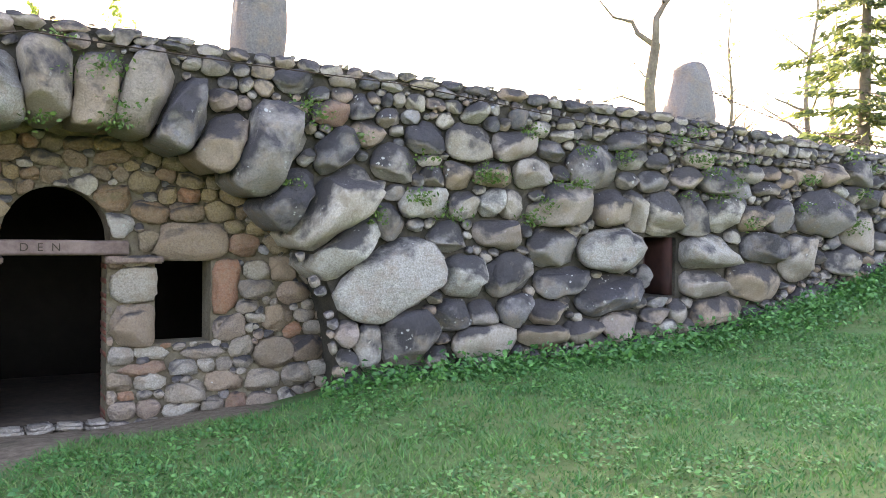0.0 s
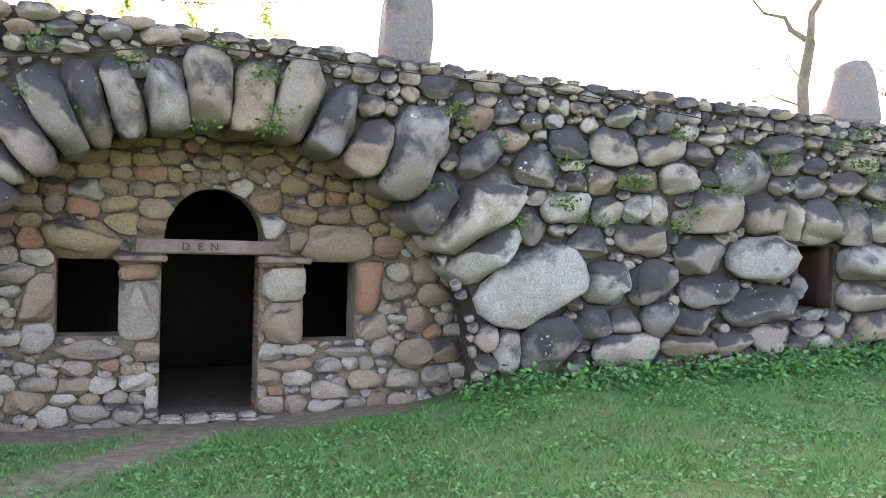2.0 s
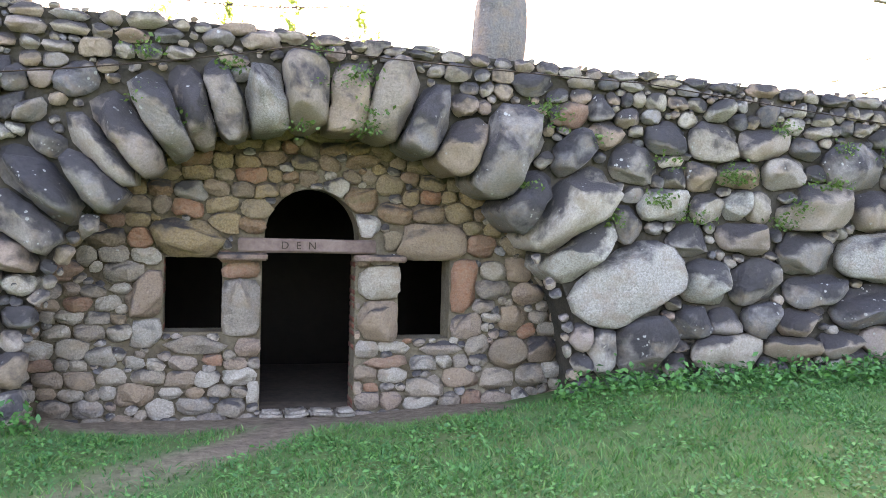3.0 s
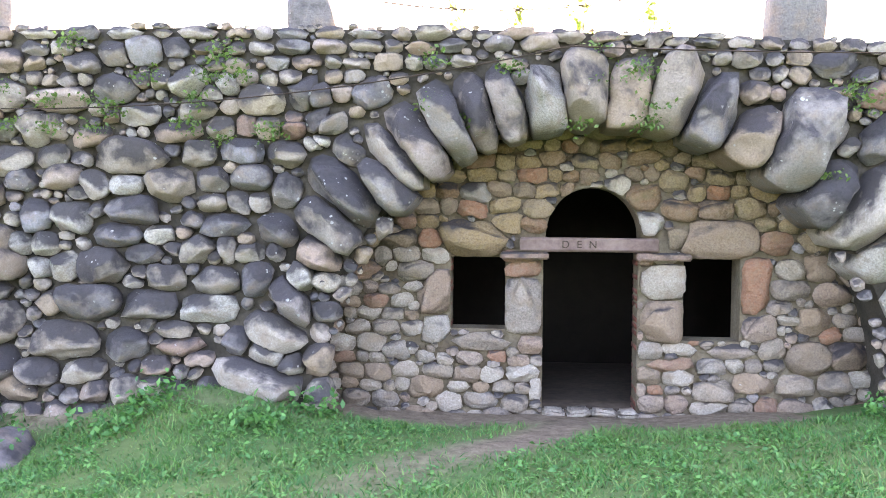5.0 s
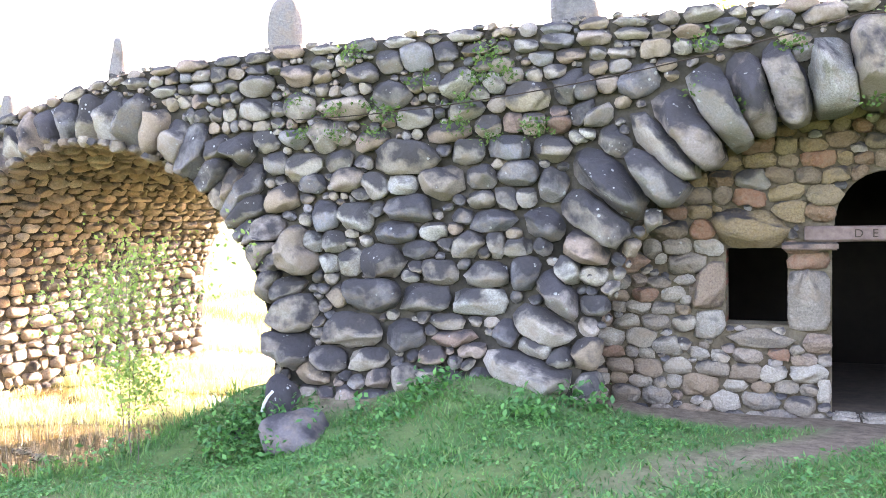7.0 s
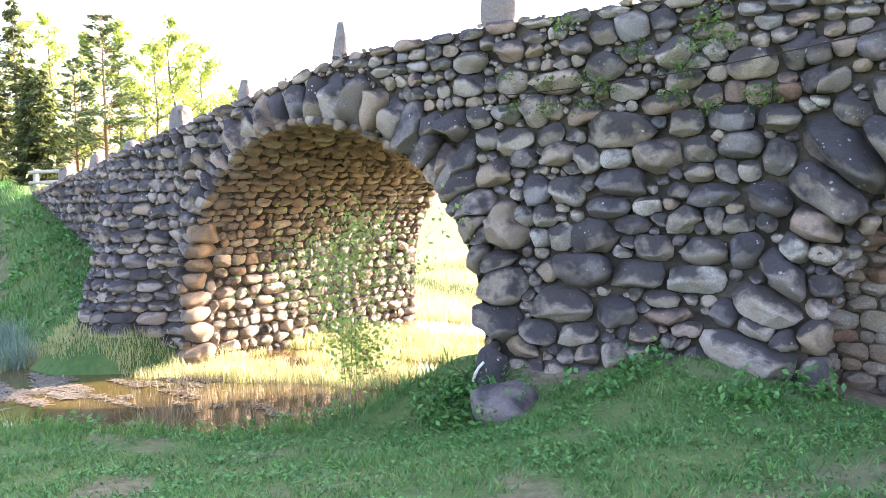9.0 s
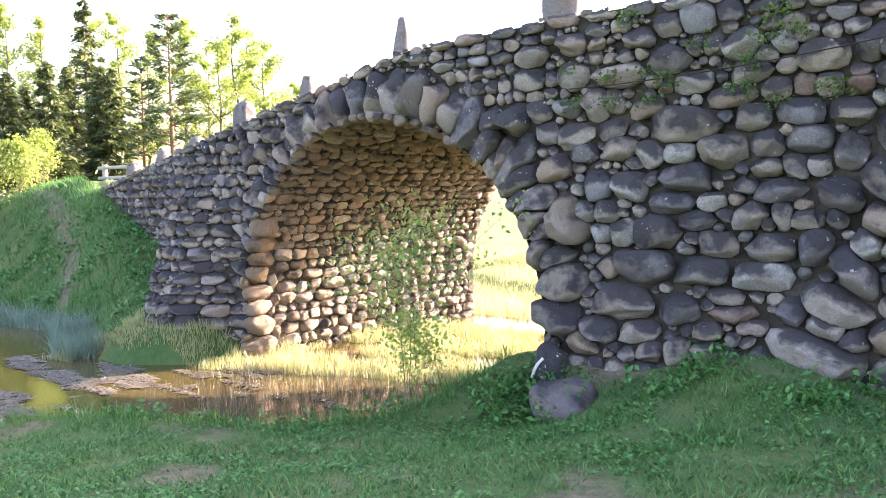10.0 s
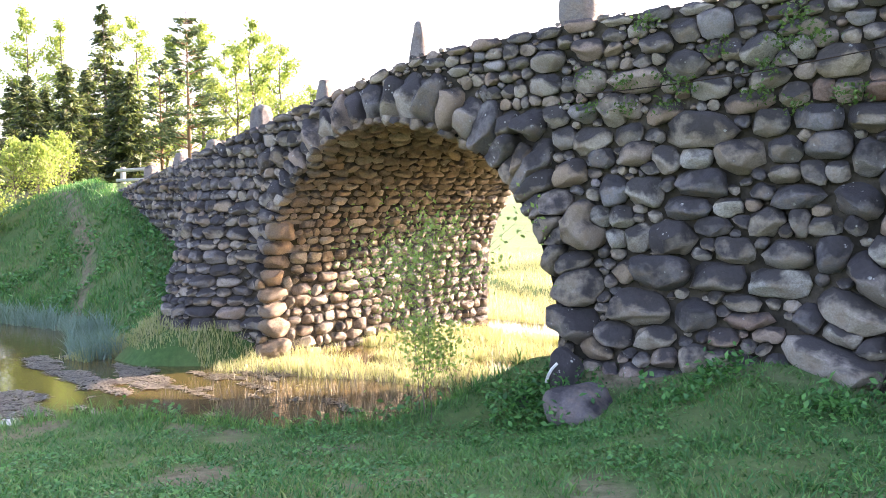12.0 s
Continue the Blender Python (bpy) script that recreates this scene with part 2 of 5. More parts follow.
def tube(name, pts, radius, mat, sides=6):
    """A thin tube along points; radius may be a list."""
    vs, fs = [], []
    pts = [Vector(p) for p in pts]
    for i, p in enumerate(pts):
        d = (pts[min(i + 1, len(pts) - 1)] - pts[max(i - 1, 0)]).normalized()
        a = d.orthogonal().normalized() if abs(d.z) > 0.9 else Vector((-d.y, d.x, 0)).normalized()
        b2 = d.cross(a)
        r = radius[i] if isinstance(radius, (list, tuple)) else radius
        for k in range(sides):
            an = 2 * math.pi * k / sides
            vs.append(p + (a * math.cos(an) + b2 * math.sin(an)) * r)
    for i in range(len(pts) - 1):
        for k in range(sides):
            k2 = (k + 1) % sides
            fs.append((i * sides + k, i * sides + k2, (i + 1) * sides + k2, (i + 1) * sides + k))
    return vs, fs


# ---- the plan of the bridge: x along it, y through it, z up ----
DEN_X, DEN_Z, DEN_R = 0.95, 0.30, 2.72            # the closed side arch
MAIN_X, MAIN_Z, MAIN_R = -8.5, 0.30, 2.82         # the open arch over the water
NICHE = (8.25, 8.86, 1.22, 2.04)
BACK_Y = 5.9


def top_z(x):
    return float(np.interp(x, (-24, -22.3, -16.4, -13.4, -10.8, -7.9, -5.5, -3.4, 0, 3.6, 8.5, 13.4, 22), (2.2, 2.37, 2.96, 2.87, 3.40, 4.0, 4.1, 4.1, 4.04, 3.88, 3.76, 3.48, 3.0)))


def arch_z(x, cx, cz, r):
    d = r * r - (x - cx) ** 2
    return cz + math.sqrt(d) if d > 0 else None


def batter(x, z):
    """How far the face stands forward of the plane y = 0; the left wing is splayed back."""
    if x < -13.45:
        return -(1.0 + 0.28 * (-13.45 - x))
    s = max(0.0, min(1.0, (x + 13.55) / 0.25)) * max(0.0, min(1.0, (-11.6 - x) / 0.9))
    b = s * max(0.0, (2.5 - z)) * 0.34
    p = max(0.0, min(1.0, (x + 5.7) / 0.8)) * max(0.0, min(1.0, (-1.6 - x) / 0.5))
    b += p * max(0.0, 1.0 - z) * 0.22
    return b


def in_face(x, z):
    """Is this place of the front wall solid?"""
    if z > top_z(x) + 0.01 or z < -1.2:
        return False
    if (x - DEN_X) ** 2 + (z - DEN_Z) ** 2 < DEN_R ** 2 or (abs(x - DEN_X) < DEN_R and z < DEN_Z):
        return False
    if (x - MAIN_X) ** 2 + (z - MAIN_Z) ** 2 < MAIN_R ** 2 or (abs(x - MAIN_X) < MAIN_R and z < MAIN_Z):
        return False
    if NICHE[0] < x < NICHE[1] and NICHE[2] < z < NICHE[3]:
        return False
    return True


def welded(me):
    bm = bmesh.new()
    bm.from_mesh(me)
    bmesh.ops.remove_doubles(bm, verts=bm.verts, dist=0.002)
    bm.to_mesh(me)
    bm.free()
    return me


def columns(name, x0, x1, y0, y1, parent, mat, den=True, niche=True, label=""):
    """A slab of the bridge between two depths, with its arches left open, as upright prisms joined into one mesh."""
    xs = set(np.round(np.arange(x0, x1 + 1e-6, 0.25), 4).tolist()) | {x0, x1}
    for cx, r in ((DEN_X, DEN_R + 0.2), (MAIN_X, MAIN_R + 0.04)):
        xs |= {round(cx + r * math.cos(math.pi * k / 40), 4) for k in range(41)}
    xs |= {NICHE[0], NICHE[1]}
    xs = sorted(x for x in xs if x0 <= x <= x1)
    vs, fs = [], []
    for a, b in zip(xs, xs[1:]):
        if b - a < 1e-4:
            continue
        mid = (a + b) / 2

        def low(x):
            for cx, cz, r, on in ((DEN_X, DEN_Z, DEN_R + 0.2, den), (MAIN_X, MAIN_Z, MAIN_R + 0.04, True)):
                if on and abs(mid - cx) < r:
                    return cz + math.sqrt(max(0.0, r * r - (x - cx) ** 2))
            return -1.3
        spans = [(low(a), low(b), top_z(a) - 0.015, top_z(b) - 0.015)]
        if niche and NICHE[0] < mid < NICHE[1]:
            spans = [(-1.3, -1.3, NICHE[2], NICHE[2]), (NICHE[3], NICHE[3], top_z(a) - 0.015, top_z(b) - 0.015)]
        cut = []
        for la, lb, ha, hb in spans:
            for k in range(8):
                cut.append((la + (ha - la) * k / 8, lb + (hb - lb) * k / 8, la + (ha - la) * (k + 1) / 8, lb + (hb - lb) * (k + 1) / 8))
        for la, lb, ha, hb in cut:
            i = len(vs)
            for x, lo, hi in ((a, la, ha), (b, lb, hb)):
                vs += [(x, y0 - batter(x, lo), lo), (x, y0 - batter(x, hi), hi), (x, y1 - min(0.0, batter(x, lo)), lo), (x, y1 - min(0.0, batter(x, hi)), hi)]
            fs += [(i, i + 1, i + 5, i + 4), (i + 2, i + 6, i + 7, i + 3), (i + 1, i + 3, i + 7, i + 5), (i, i + 4, i + 6, i + 2),
                   (i, i + 2, i + 3, i + 1), (i + 4, i + 5, i + 7, i + 6)]
    return part(name, welded(mesh_from(name, vs, fs, mat)), parent, label)


# ---- laying stones ----
def lay(laid, course, region, box, rng, fill_tones, width=(0.8, 1.7), step=0.025, chinks=True, form=(2.1, 3.8), gap=0.008, grow=1.2):
    """Shares a wall out between stones. laid: (u, v, half length, half height, tilt, tone) of the chosen stones; courses of others fill the rest.
    Gives (u, v, tilt, radii by angle, half length, half height, tone) for each stone."""
    u0, u1, v0, v1 = box
    nu, nv = int((u1 - u0) / step) + 1, int((v1 - v0) / step) + 1
    best = np.full((nu, nv), 9.0)
    who = np.full((nu, nv), -1)
    forms_rng = random.Random(17)
    inside = np.array([[region(u0 + i * step, v0 + j * step) for j in range(nv)] for i in range(nu)])
    seeds, forms = [], []

    def claim(s):
        u, v, a, b, tilt, tone = s
        k = len(seeds)
        seeds.append(s)
        shape = forms_rng.uniform(*form)
        forms.append(shape)
        reach = 1.5 * max(a, b)
        i0, i1 = max(0, int((u - reach - u0) / step)), min(nu, int((u + reach - u0) / step) + 2)
        j0, j1 = max(0, int((v - reach - v0) / step)), min(nv, int((v + reach - v0) / step) + 2)
        if i0 >= i1 or j0 >= j1:
            return
        gu = u0 + np.arange(i0, i1)[:, None] * step - u
        gv = v0 + np.arange(j0, j1)[None, :] * step - v
        c, sn = math.cos(tilt), math.sin(tilt)
        m = (np.abs((gu * c + gv * sn) / a) ** shape + np.abs((-gu * sn + gv * c) / b) ** shape) ** (1 / shape)
        sub = best[i0:i1, j0:j1]
        better = m < sub
        sub[better] = m[better]
        who[i0:i1, j0:j1][better] = k

    def metric(u, v):
        i, j = int(round((u - u0) / step)), int(round((v - v0) / step))
        if not (0 <= i < nu and 0 <= j < nv) or not inside[i, j]:
            return -1
        return best[i, j]

    for s in laid:
        claim((s[0], s[1], s[2], s[3], radians(s[4]), s[5]))
    v = v0
    while v < v1:
        h = (course(v) if callable(course) else course) * rng.uniform(0.75, 1.3)
        u = u0 + rng.uniform(-0.3, 0)
        while u < u1:
            w = h * rng.uniform(*width) * (1.5 if h < 0.16 and v > 3.2 else 1.0)
            cu, cv = u + w / 2, v + h / 2 + rng.uniform(-0.12, 0.12) * h
            near = metric(cu, cv)
            if near > 1.2:
                claim((cu, cv, w / 2, h / 2 * rng.uniform(0.85, 1.1), rng.uniform(-0.16, 0.16), rng.choice(fill_tones)))
            u += w
        v += h
    if chinks:
        for _ in range(int((u1 - u0) * (v1 - v0) * 130)):
            cu, cv = rng.uniform(u0, u1), rng.uniform(v0, v1)
            if metric(cu, cv) > 1.13:
                r = (course(cv) if callable(course) else course) * rng.uniform(0.15, 0.34)
                claim((cu, cv, r * rng.uniform(1.0, 1.7), r, rng.uniform(-0.5, 0.5), rng.choice(fill_tones)))
    out = []
    for k, (u, v, a, b, tilt, tone) in enumerate(seeds):
        seg = 24 if a * b > 0.05 else 16 if a * b > 0.008 else 10
        radii, shape = [], forms[k]
        for q in range(seg):
            an = 2 * math.pi * q / seg
            full = 1 / ((abs(math.cos(an)) / a) ** shape + (abs(math.sin(an)) / b) ** shape) ** (1 / shape)
            du, dv = math.cos(an + tilt), math.sin(an + tilt)
            r = 0.0
            while r < full * grow:
                i, j = int(round((u + du * r - u0) / step)), int(round((v + dv * r - v0) / step))
                if not (0 <= i < nu and 0 <= j < nv) or who[i, j] != k or not inside[i, j]:
                    break
                r += step * 0.5
            radii.append(max(r - gap, 0.3 * min(a, b)))
        sm = [0.74 * radii[q] + 0.13 * (radii[q - 1] + radii[(q + 1) % seg]) for q in range(seg)]
        if sum(sm) / seg > 0.022:
            out.append((u, v, tilt, sm, a, b, tone))
    return out


PROFILE = ((0.74, -0.6), (0.93, 0.0), (1.0, 0.22), (0.985, 0.45), (0.92, 0.66), (0.78, 0.83), (0.56, 0.94), (0.28, 0.99))


def stone_mesh(name, stone, place, bulge, mat, seed, flat=1.0):
    """One field stone with split facets; place(u, v, h) gives the point h metres out of the wall."""
    u, v, tilt, radii, a, b, tone = stone
    rng = random.Random(seed)
    seg = len(radii)
    mean = sum(radii) / seg
    depth = min(0.22 * bulge / 0.7, bulge * (0.35 * min(a, b) + 0.65 * mean)) * rng.uniform(0.72, 1.2)
    su, sv = rng.uniform(-0.16, 0.16) * a, rng.uniform(-0.12, 0.2) * b
    ring = tone.endswith("*")
    cuts = []
    for i in range(rng.randint(6, 10)):
        turn, lean = rng.uniform(0, 6.283), rng.uniform(0.08, 1.45)
        cuts.append((Vector((math.cos(turn) * math.sin(lean), math.sin(turn) * math.sin(lean), math.cos(lean))), rng.uniform(0.62, 0.92)))
    vs, fs = [], []
    ct, st = math.cos(tilt), math.sin(tilt)
    for ratio, h in PROFILE + ((0.0, 1.0),):
        for q in range(seg if ratio else 1):
            an = 2 * math.pi * q / seg
            k = max(0.0, h) ** 2
            rr = radii[q] * (0.92 if ring and h < 0 else ratio)
            p = Vector((rr * math.cos(an) / a, rr * math.sin(an) / b, h))
            if h > 0:
                for nor, lim in cuts:
                    over = p.dot(nor) - lim
                    if over > 0:
                        p -= nor * over * 0.92
            x, y = p.x * a, p.y * b
            pu, pv = u + x * ct - y * st + su * k, v + x * st + y * ct + sv * k
            hh = max(p.z, 0.1) if h > 0 else h
            if ring and h < 0:
                hh = -0.75 / depth
            wob = noise.noise(Vector((pu * 5.0, pv * 5.0, seed * 1.7 + h * 1.3))) * 0.16 + noise.noise(Vector((pu * 15.0, pv * 15.0, seed * 0.7))) * 0.06
            vs.append(place(pu, pv, depth * hh * flat + (wob * depth if h > 0.2 else 0)))
    for i in range(len(PROFILE) - 1):
        for q in range(seg):
            q2 = (q + 1) % seg
            fs.append((i * seg + q, i * seg + q2, (i + 1) * seg + q2, (i + 1) * seg + q))
    top, base = len(vs) - 1, (len(PROFILE) - 1) * seg
    for q in range(seg):
        fs.append((base + q, base + (q + 1) % seg, top))
    return mesh_from(name, vs, fs, mat, smooth=True)


def set_stones(stones, place, parent, bulge, name="stone", limit=290, key=None, label_of=None, rest_mat=None):
    """Stones as parts of their wall; those past the limit stay together as one piece of rubble."""
    if key:
        stones = sorted(stones, key=key)
    for i, s in enumerate(stones[:limit]):
        ring = s[6].endswith("*")
        kind = "voussoir" if ring else name
        part(kind, stone_mesh(kind, s, place, bulge * (1.35 if ring else 1.0), STONE[s[6][0]], 11 * i + len(stones)), parent)
    rest = stones[limit:]
    if rest:
        vs, fs = [], []
        for i, s in enumerate(rest):
            me = stone_mesh("tmp", s, place, bulge, MORTAR, 7 * i + 3)
            o = len(vs)
            vs += [tuple(w.co) for w in me.vertices]
            fs += [tuple(o + k for k in p.vertices) for p in me.polygons]
            bpy.data.meshes.remove(me)
        part("rubble", mesh_from("rubble", vs, fs, rest_mat or STONE_REST, smooth=True), parent, "small stones of the same masonry", "stuff")


def face_place(u, v, h):
    return (u, 0.05 - batter(u, v) - h, v)


# ---- the bridge ----
bridge = tagged(new("bridge"), "old bridge of rounded field stones with two arches", "bridge")
# the core lines the den, so it carries the painted-in shade colour
core = columns("core", -24, 22, 0.9, BACK_Y, bridge, INTERIOR, niche=False, label="rubble core of the bridge, coloured near-black as den shade")
SECTIONS = {
    "right_wing": (3.9, 22.0),
    "den_spandrel": (-1.75, 3.9),
    "pier": (-5.65, -1.75),
    "arch_spandrel": (-11.4, -5.65),
    "left_wing": (-24.0, -11.4),
}
WALLS = {k: columns(k, a, b, 0.10, 0.9, bridge, MORTAR, label="mortared boulder facing") for k, (a, b) in SECTIONS.items()}

rng = random.Random(4)
LAID = []
LAID += [  # den arch boulders
    (-1.65, 2.41, 0.5, 0.22, -43, "d*"), (-1.81, 2.04, 0.37, 0.2, -39, "d*"), (-1.17, 2.4, 0.38, 0.19, -41, "d*"),
    (-1.1, 2.72, 0.51, 0.16, -46, "g*"), (-0.87, 2.88, 0.51, 0.23, -55, "g*"), (-0.59, 3.07, 0.48, 0.21, -60, "d*"),
    (-0.32, 3.18, 0.43, 0.19, -72, "g*"), (0.02, 3.24, 0.44, 0.17, -72, "g*"), (0.4, 3.26, 0.42, 0.21, -81, "P*"),
    (0.78, 3.4, 0.46, 0.23, 91, "b*"), (1.21, 3.31, 0.42, 0.21, 81, "b*"), (1.64, 3.3, 0.48, 0.23, 71, "b*"),
    (2.02, 3.09, 0.5, 0.23, 64, "d*"), (2.38, 2.91, 0.44, 0.22, 62, "b*"),
]
LAID += [  # den arch boulders
    (2.9, 2.86, 0.51, 0.33, 68, "d*"), (3.13, 2.42, 0.39, 0.22, 55, "d*"), (3.66, 2.33, 0.56, 0.31, 49, "g*"),
    (3.83, 1.87, 0.48, 0.23, 40, "p*"),
]
LAID += [  # foot of the den arch
    (-2.36, 0.9, 0.36, 0.21, -23, "g*"), (-2.2, 1.25, 0.3, 0.17, -44, "g*"), (-1.9, 1.74, 0.24, 0.19, -35, "g*"),
    (-1.85, 1.46, 0.17, 0.13, -19, "p*"), (-2.42, 0.71, 0.29, 0.12, -17, "p*"), (-2.18, 0.63, 0.18, 0.12, 3, "g*"),
    (-2.5, 0.46, 0.45, 0.17, -12, "g*"), (-2.07, 1.51, 0.17, 0.14, -39, "p*"),
]
LAID += [  # edge of the open arch
    (-5.85, 1.76, 0.24, 0.31, -15, "b*"), (-5.36, 1.71, 0.26, 0.28, 9, "b*"), (-5.73, 1.31, 0.18, 0.26, 1, "d*"),
    (-5.41, 0.99, 0.31, 0.27, 46, "g*"), (-5.44, 0.58, 0.32, 0.25, -10, "d*"), (-6.06, 2.4, 0.44, 0.18, 56, "d*"),
    (-6.01, 1.96, 0.27, 0.15, 34, "d*"), (-6.32, 2.4, 0.29, 0.16, 48, "g*"), (-6.43, 2.92, 0.22, 0.18, 53, "d*"),
    (-6.06, 2.94, 0.22, 0.17, 43, "d*"),
]
LAID += [  # right wing
    (3.6, 3.35, 0.2, 0.15, 5, "r"), (3.96, 3.43, 0.14, 0.15, 5, "d"), (4.04, 3.15, 0.19, 0.18, 4, "g"),
    (3.65, 2.91, 0.29, 0.19, 45, "d"), (4.3, 3.34, 0.16, 0.1, 5, "b"), (4.6, 3.37, 0.12, 0.08, 5, "g"),
    (4.76, 3.15, 0.27, 0.19, 4, "d"), (5.38, 3.15, 0.33, 0.21, -3, "g"), (5.47, 3.49, 0.21, 0.12, 17, "p"),
    (5.06, 3.36, 0.13, 0.09, 4, "d"), (4.38, 2.83, 0.29, 0.21, -11, "d"), (4.83, 2.9, 0.16, 0.07, 3, "p"),
    (4.89, 2.71, 0.17, 0.12, 3, "g"), (5.21, 2.74, 0.19, 0.16, 3, "b"),
]
LAID += [  # right wing
    (5.73, 2.78, 0.29, 0.16, 3, "b"), (6.01, 3.14, 0.33, 0.19, 4, "g"), (6.31, 2.83, 0.28, 0.2, 3, "g"),
    (6.09, 3.46, 0.13, 0.12, 4, "d"), (6.43, 3.39, 0.15, 0.11, -12, "d"), (6.83, 3.47, 0.18, 0.09, 4, "d"),
    (6.61, 3.12, 0.2, 0.12, -9, "d"), (6.76, 3.31, 0.18, 0.08, 4, "b"), (7.26, 2.92, 0.42, 0.27, -5, "d"),
    (6.75, 2.83, 0.12, 0.09, 3, "p"), (4.76, 2.4, 0.33, 0.18, 2, "p"), (4.4, 2.51, 0.16, 0.1, 2, "g"),
    (5.33, 2.38, 0.2, 0.17, 2, "g"), (5.71, 2.42, 0.19, 0.18, 10, "p"),
]
LAID += [  # right wing
    (5.98, 2.4, 0.19, 0.17, -11, "g"), (6.76, 2.43, 0.53, 0.26, 2, "b"), (6.41, 2.53, 0.17, 0.08, 2, "g"),
    (4.31, 2.16, 0.18, 0.22, 15, "d"), (4.69, 2.15, 0.13, 0.08, 1, "p"), (5.07, 2.01, 0.27, 0.17, 1, "g"),
    (5.82, 2.05, 0.35, 0.19, -8, "g"), (6.23, 2.09, 0.1, 0.08, 1, "g"), (4.32, 1.5, 0.65, 0.43, 27, "P"),
    (4.53, 0.84, 0.4, 0.31, 8, "d"), (4.07, 0.79, 0.21, 0.3, -3, "g"), (3.83, 0.94, 0.14, 0.16, -3, "g"),
    (3.87, 0.63, 0.15, 0.13, -4, "g"), (5.19, 1.08, 0.27, 0.22, -2, "d"),
]
LAID += [  # right wing
    (5.31, 1.54, 0.28, 0.26, -1, "p"), (5.96, 1.55, 0.3, 0.25, 8, "d"), (5.56, 1.06, 0.26, 0.18, -2, "g"),
    (5.62, 0.78, 0.44, 0.21, -3, "g"), (6.09, 1.11, 0.26, 0.2, 15, "d"), (6.54, 1.06, 0.25, 0.18, -2, "g"),
    (6.64, 1.9, 0.37, 0.25, 0, "d"), (6.77, 1.45, 0.41, 0.19, 5, "d"), (6.49, 0.78, 0.35, 0.16, -3, "b"),
    (7.17, 0.8, 0.31, 0.17, -3, "b"), (7.57, 1.25, 0.59, 0.27, 5, "d"), (7.62, 1.89, 0.6, 0.28, 0, "P"),
    (6.97, 2.09, 0.13, 0.09, 1, "g"), (7.56, 2.4, 0.27, 0.27, 2, "b"),
]
LAID += [  # right wing
    (8.05, 2.38, 0.17, 0.31, 7, "g"), (8.52, 2.37, 0.38, 0.28, 1, "g"), (9.05, 2.38, 0.27, 0.33, -2, "d"),
    (9.67, 2.4, 0.36, 0.29, 1, "p"), (10.33, 2.33, 0.31, 0.21, 1, "b"), (10.89, 2.37, 0.28, 0.28, 8, "d"),
    (11.88, 2.43, 0.61, 0.34, 1, "d"), (12.89, 2.18, 0.44, 0.32, 1, "g"), (9.37, 1.84, 0.67, 0.25, 0, "P"),
    (10.62, 1.92, 0.55, 0.24, -3, "d"), (11.37, 1.77, 0.43, 0.37, 10, "g"), (9.31, 1.39, 0.52, 0.21, -1, "g"),
    (10.36, 1.41, 0.61, 0.27, -4, "b"), (9.6, 0.96, 0.6, 0.22, 5, "b"),
]
LAID += [  # right wing
    (9.92, 2.06, 0.18, 0.12, 1, "g"), (8.14, 1.15, 0.17, 0.08, -2, "p"), (8.4, 0.96, 0.29, 0.15, -2, "g"),
    (8.85, 0.98, 0.18, 0.21, 9, "g"), (8.25, 0.79, 0.18, 0.12, -3, "d"), (8.65, 0.8, 0.2, 0.13, -2, "p"),
    (9.01, 0.8, 0.15, 0.12, 13, "p"), (8.57, 0.56, 0.23, 0.09, -3, "g"), (8.94, 0.54, 0.22, 0.1, -3, "g"),
    (7.79, 0.87, 0.35, 0.2, -2, "g"), (9.6, 2.86, 0.38, 0.2, 2, "d"), (8.3, 2.79, 0.25, 0.14, 2, "d"),
    (7.89, 2.79, 0.2, 0.11, 2, "d"), (8.93, 2.87, 0.25, 0.16, 3, "g"),
]
LAID += [  # right wing
    (7.93, 3.08, 0.33, 0.13, 3, "g"), (8.39, 3.08, 0.26, 0.1, 3, "d"), (7.88, 3.31, 0.4, 0.12, 4, "d"),
    (9.14, 3.16, 0.28, 0.14, 3, "g"), (10.19, 2.97, 0.24, 0.14, 3, "g"), (10.56, 2.78, 0.25, 0.11, 2, "g"),
    (12.14, 3.06, 0.35, 0.18, 3, "b"), (12.81, 3.09, 0.37, 0.21, 3, "d"), (11.0, 2.92, 0.19, 0.13, 2, "g"),
    (12.29, 2.8, 0.25, 0.13, -8, "p"), (13.09, 2.74, 0.3, 0.17, 2, "d"), (12.47, 1.72, 0.43, 0.23, 0, "g"),
]
LAID += [  # over the den arch
    (-1.97, 3.37, 0.22, 0.16, 3, "d"), (-1.36, 3.4, 0.22, 0.15, 3, "d"), (-1.88, 3.11, 0.22, 0.13, 13, "d"),
    (-1.9, 2.9, 0.12, 0.08, 2, "p"), (-1.61, 2.81, 0.2, 0.14, -41, "d"), (-2.17, 3.1, 0.14, 0.12, 3, "r"),
    (2.41, 3.37, 0.18, 0.13, 3, "g"), (3.19, 3.65, 0.22, 0.12, 3, "d"), (2.35, 3.72, 0.15, 0.09, 3, "d"),
    (3.22, 3.38, 0.15, 0.07, 3, "b"), (1.51, 3.92, 0.17, 0.1, 4, "g"), (1.98, 3.93, 0.18, 0.1, 4, "g"),
    (0.33, 3.9, 0.25, 0.1, 4, "g"), (-0.08, 3.88, 0.16, 0.09, 4, "d"),
]
LAID += [  # over the den arch
    (1.05, 3.84, 0.11, 0.1, 4, "g"),
]
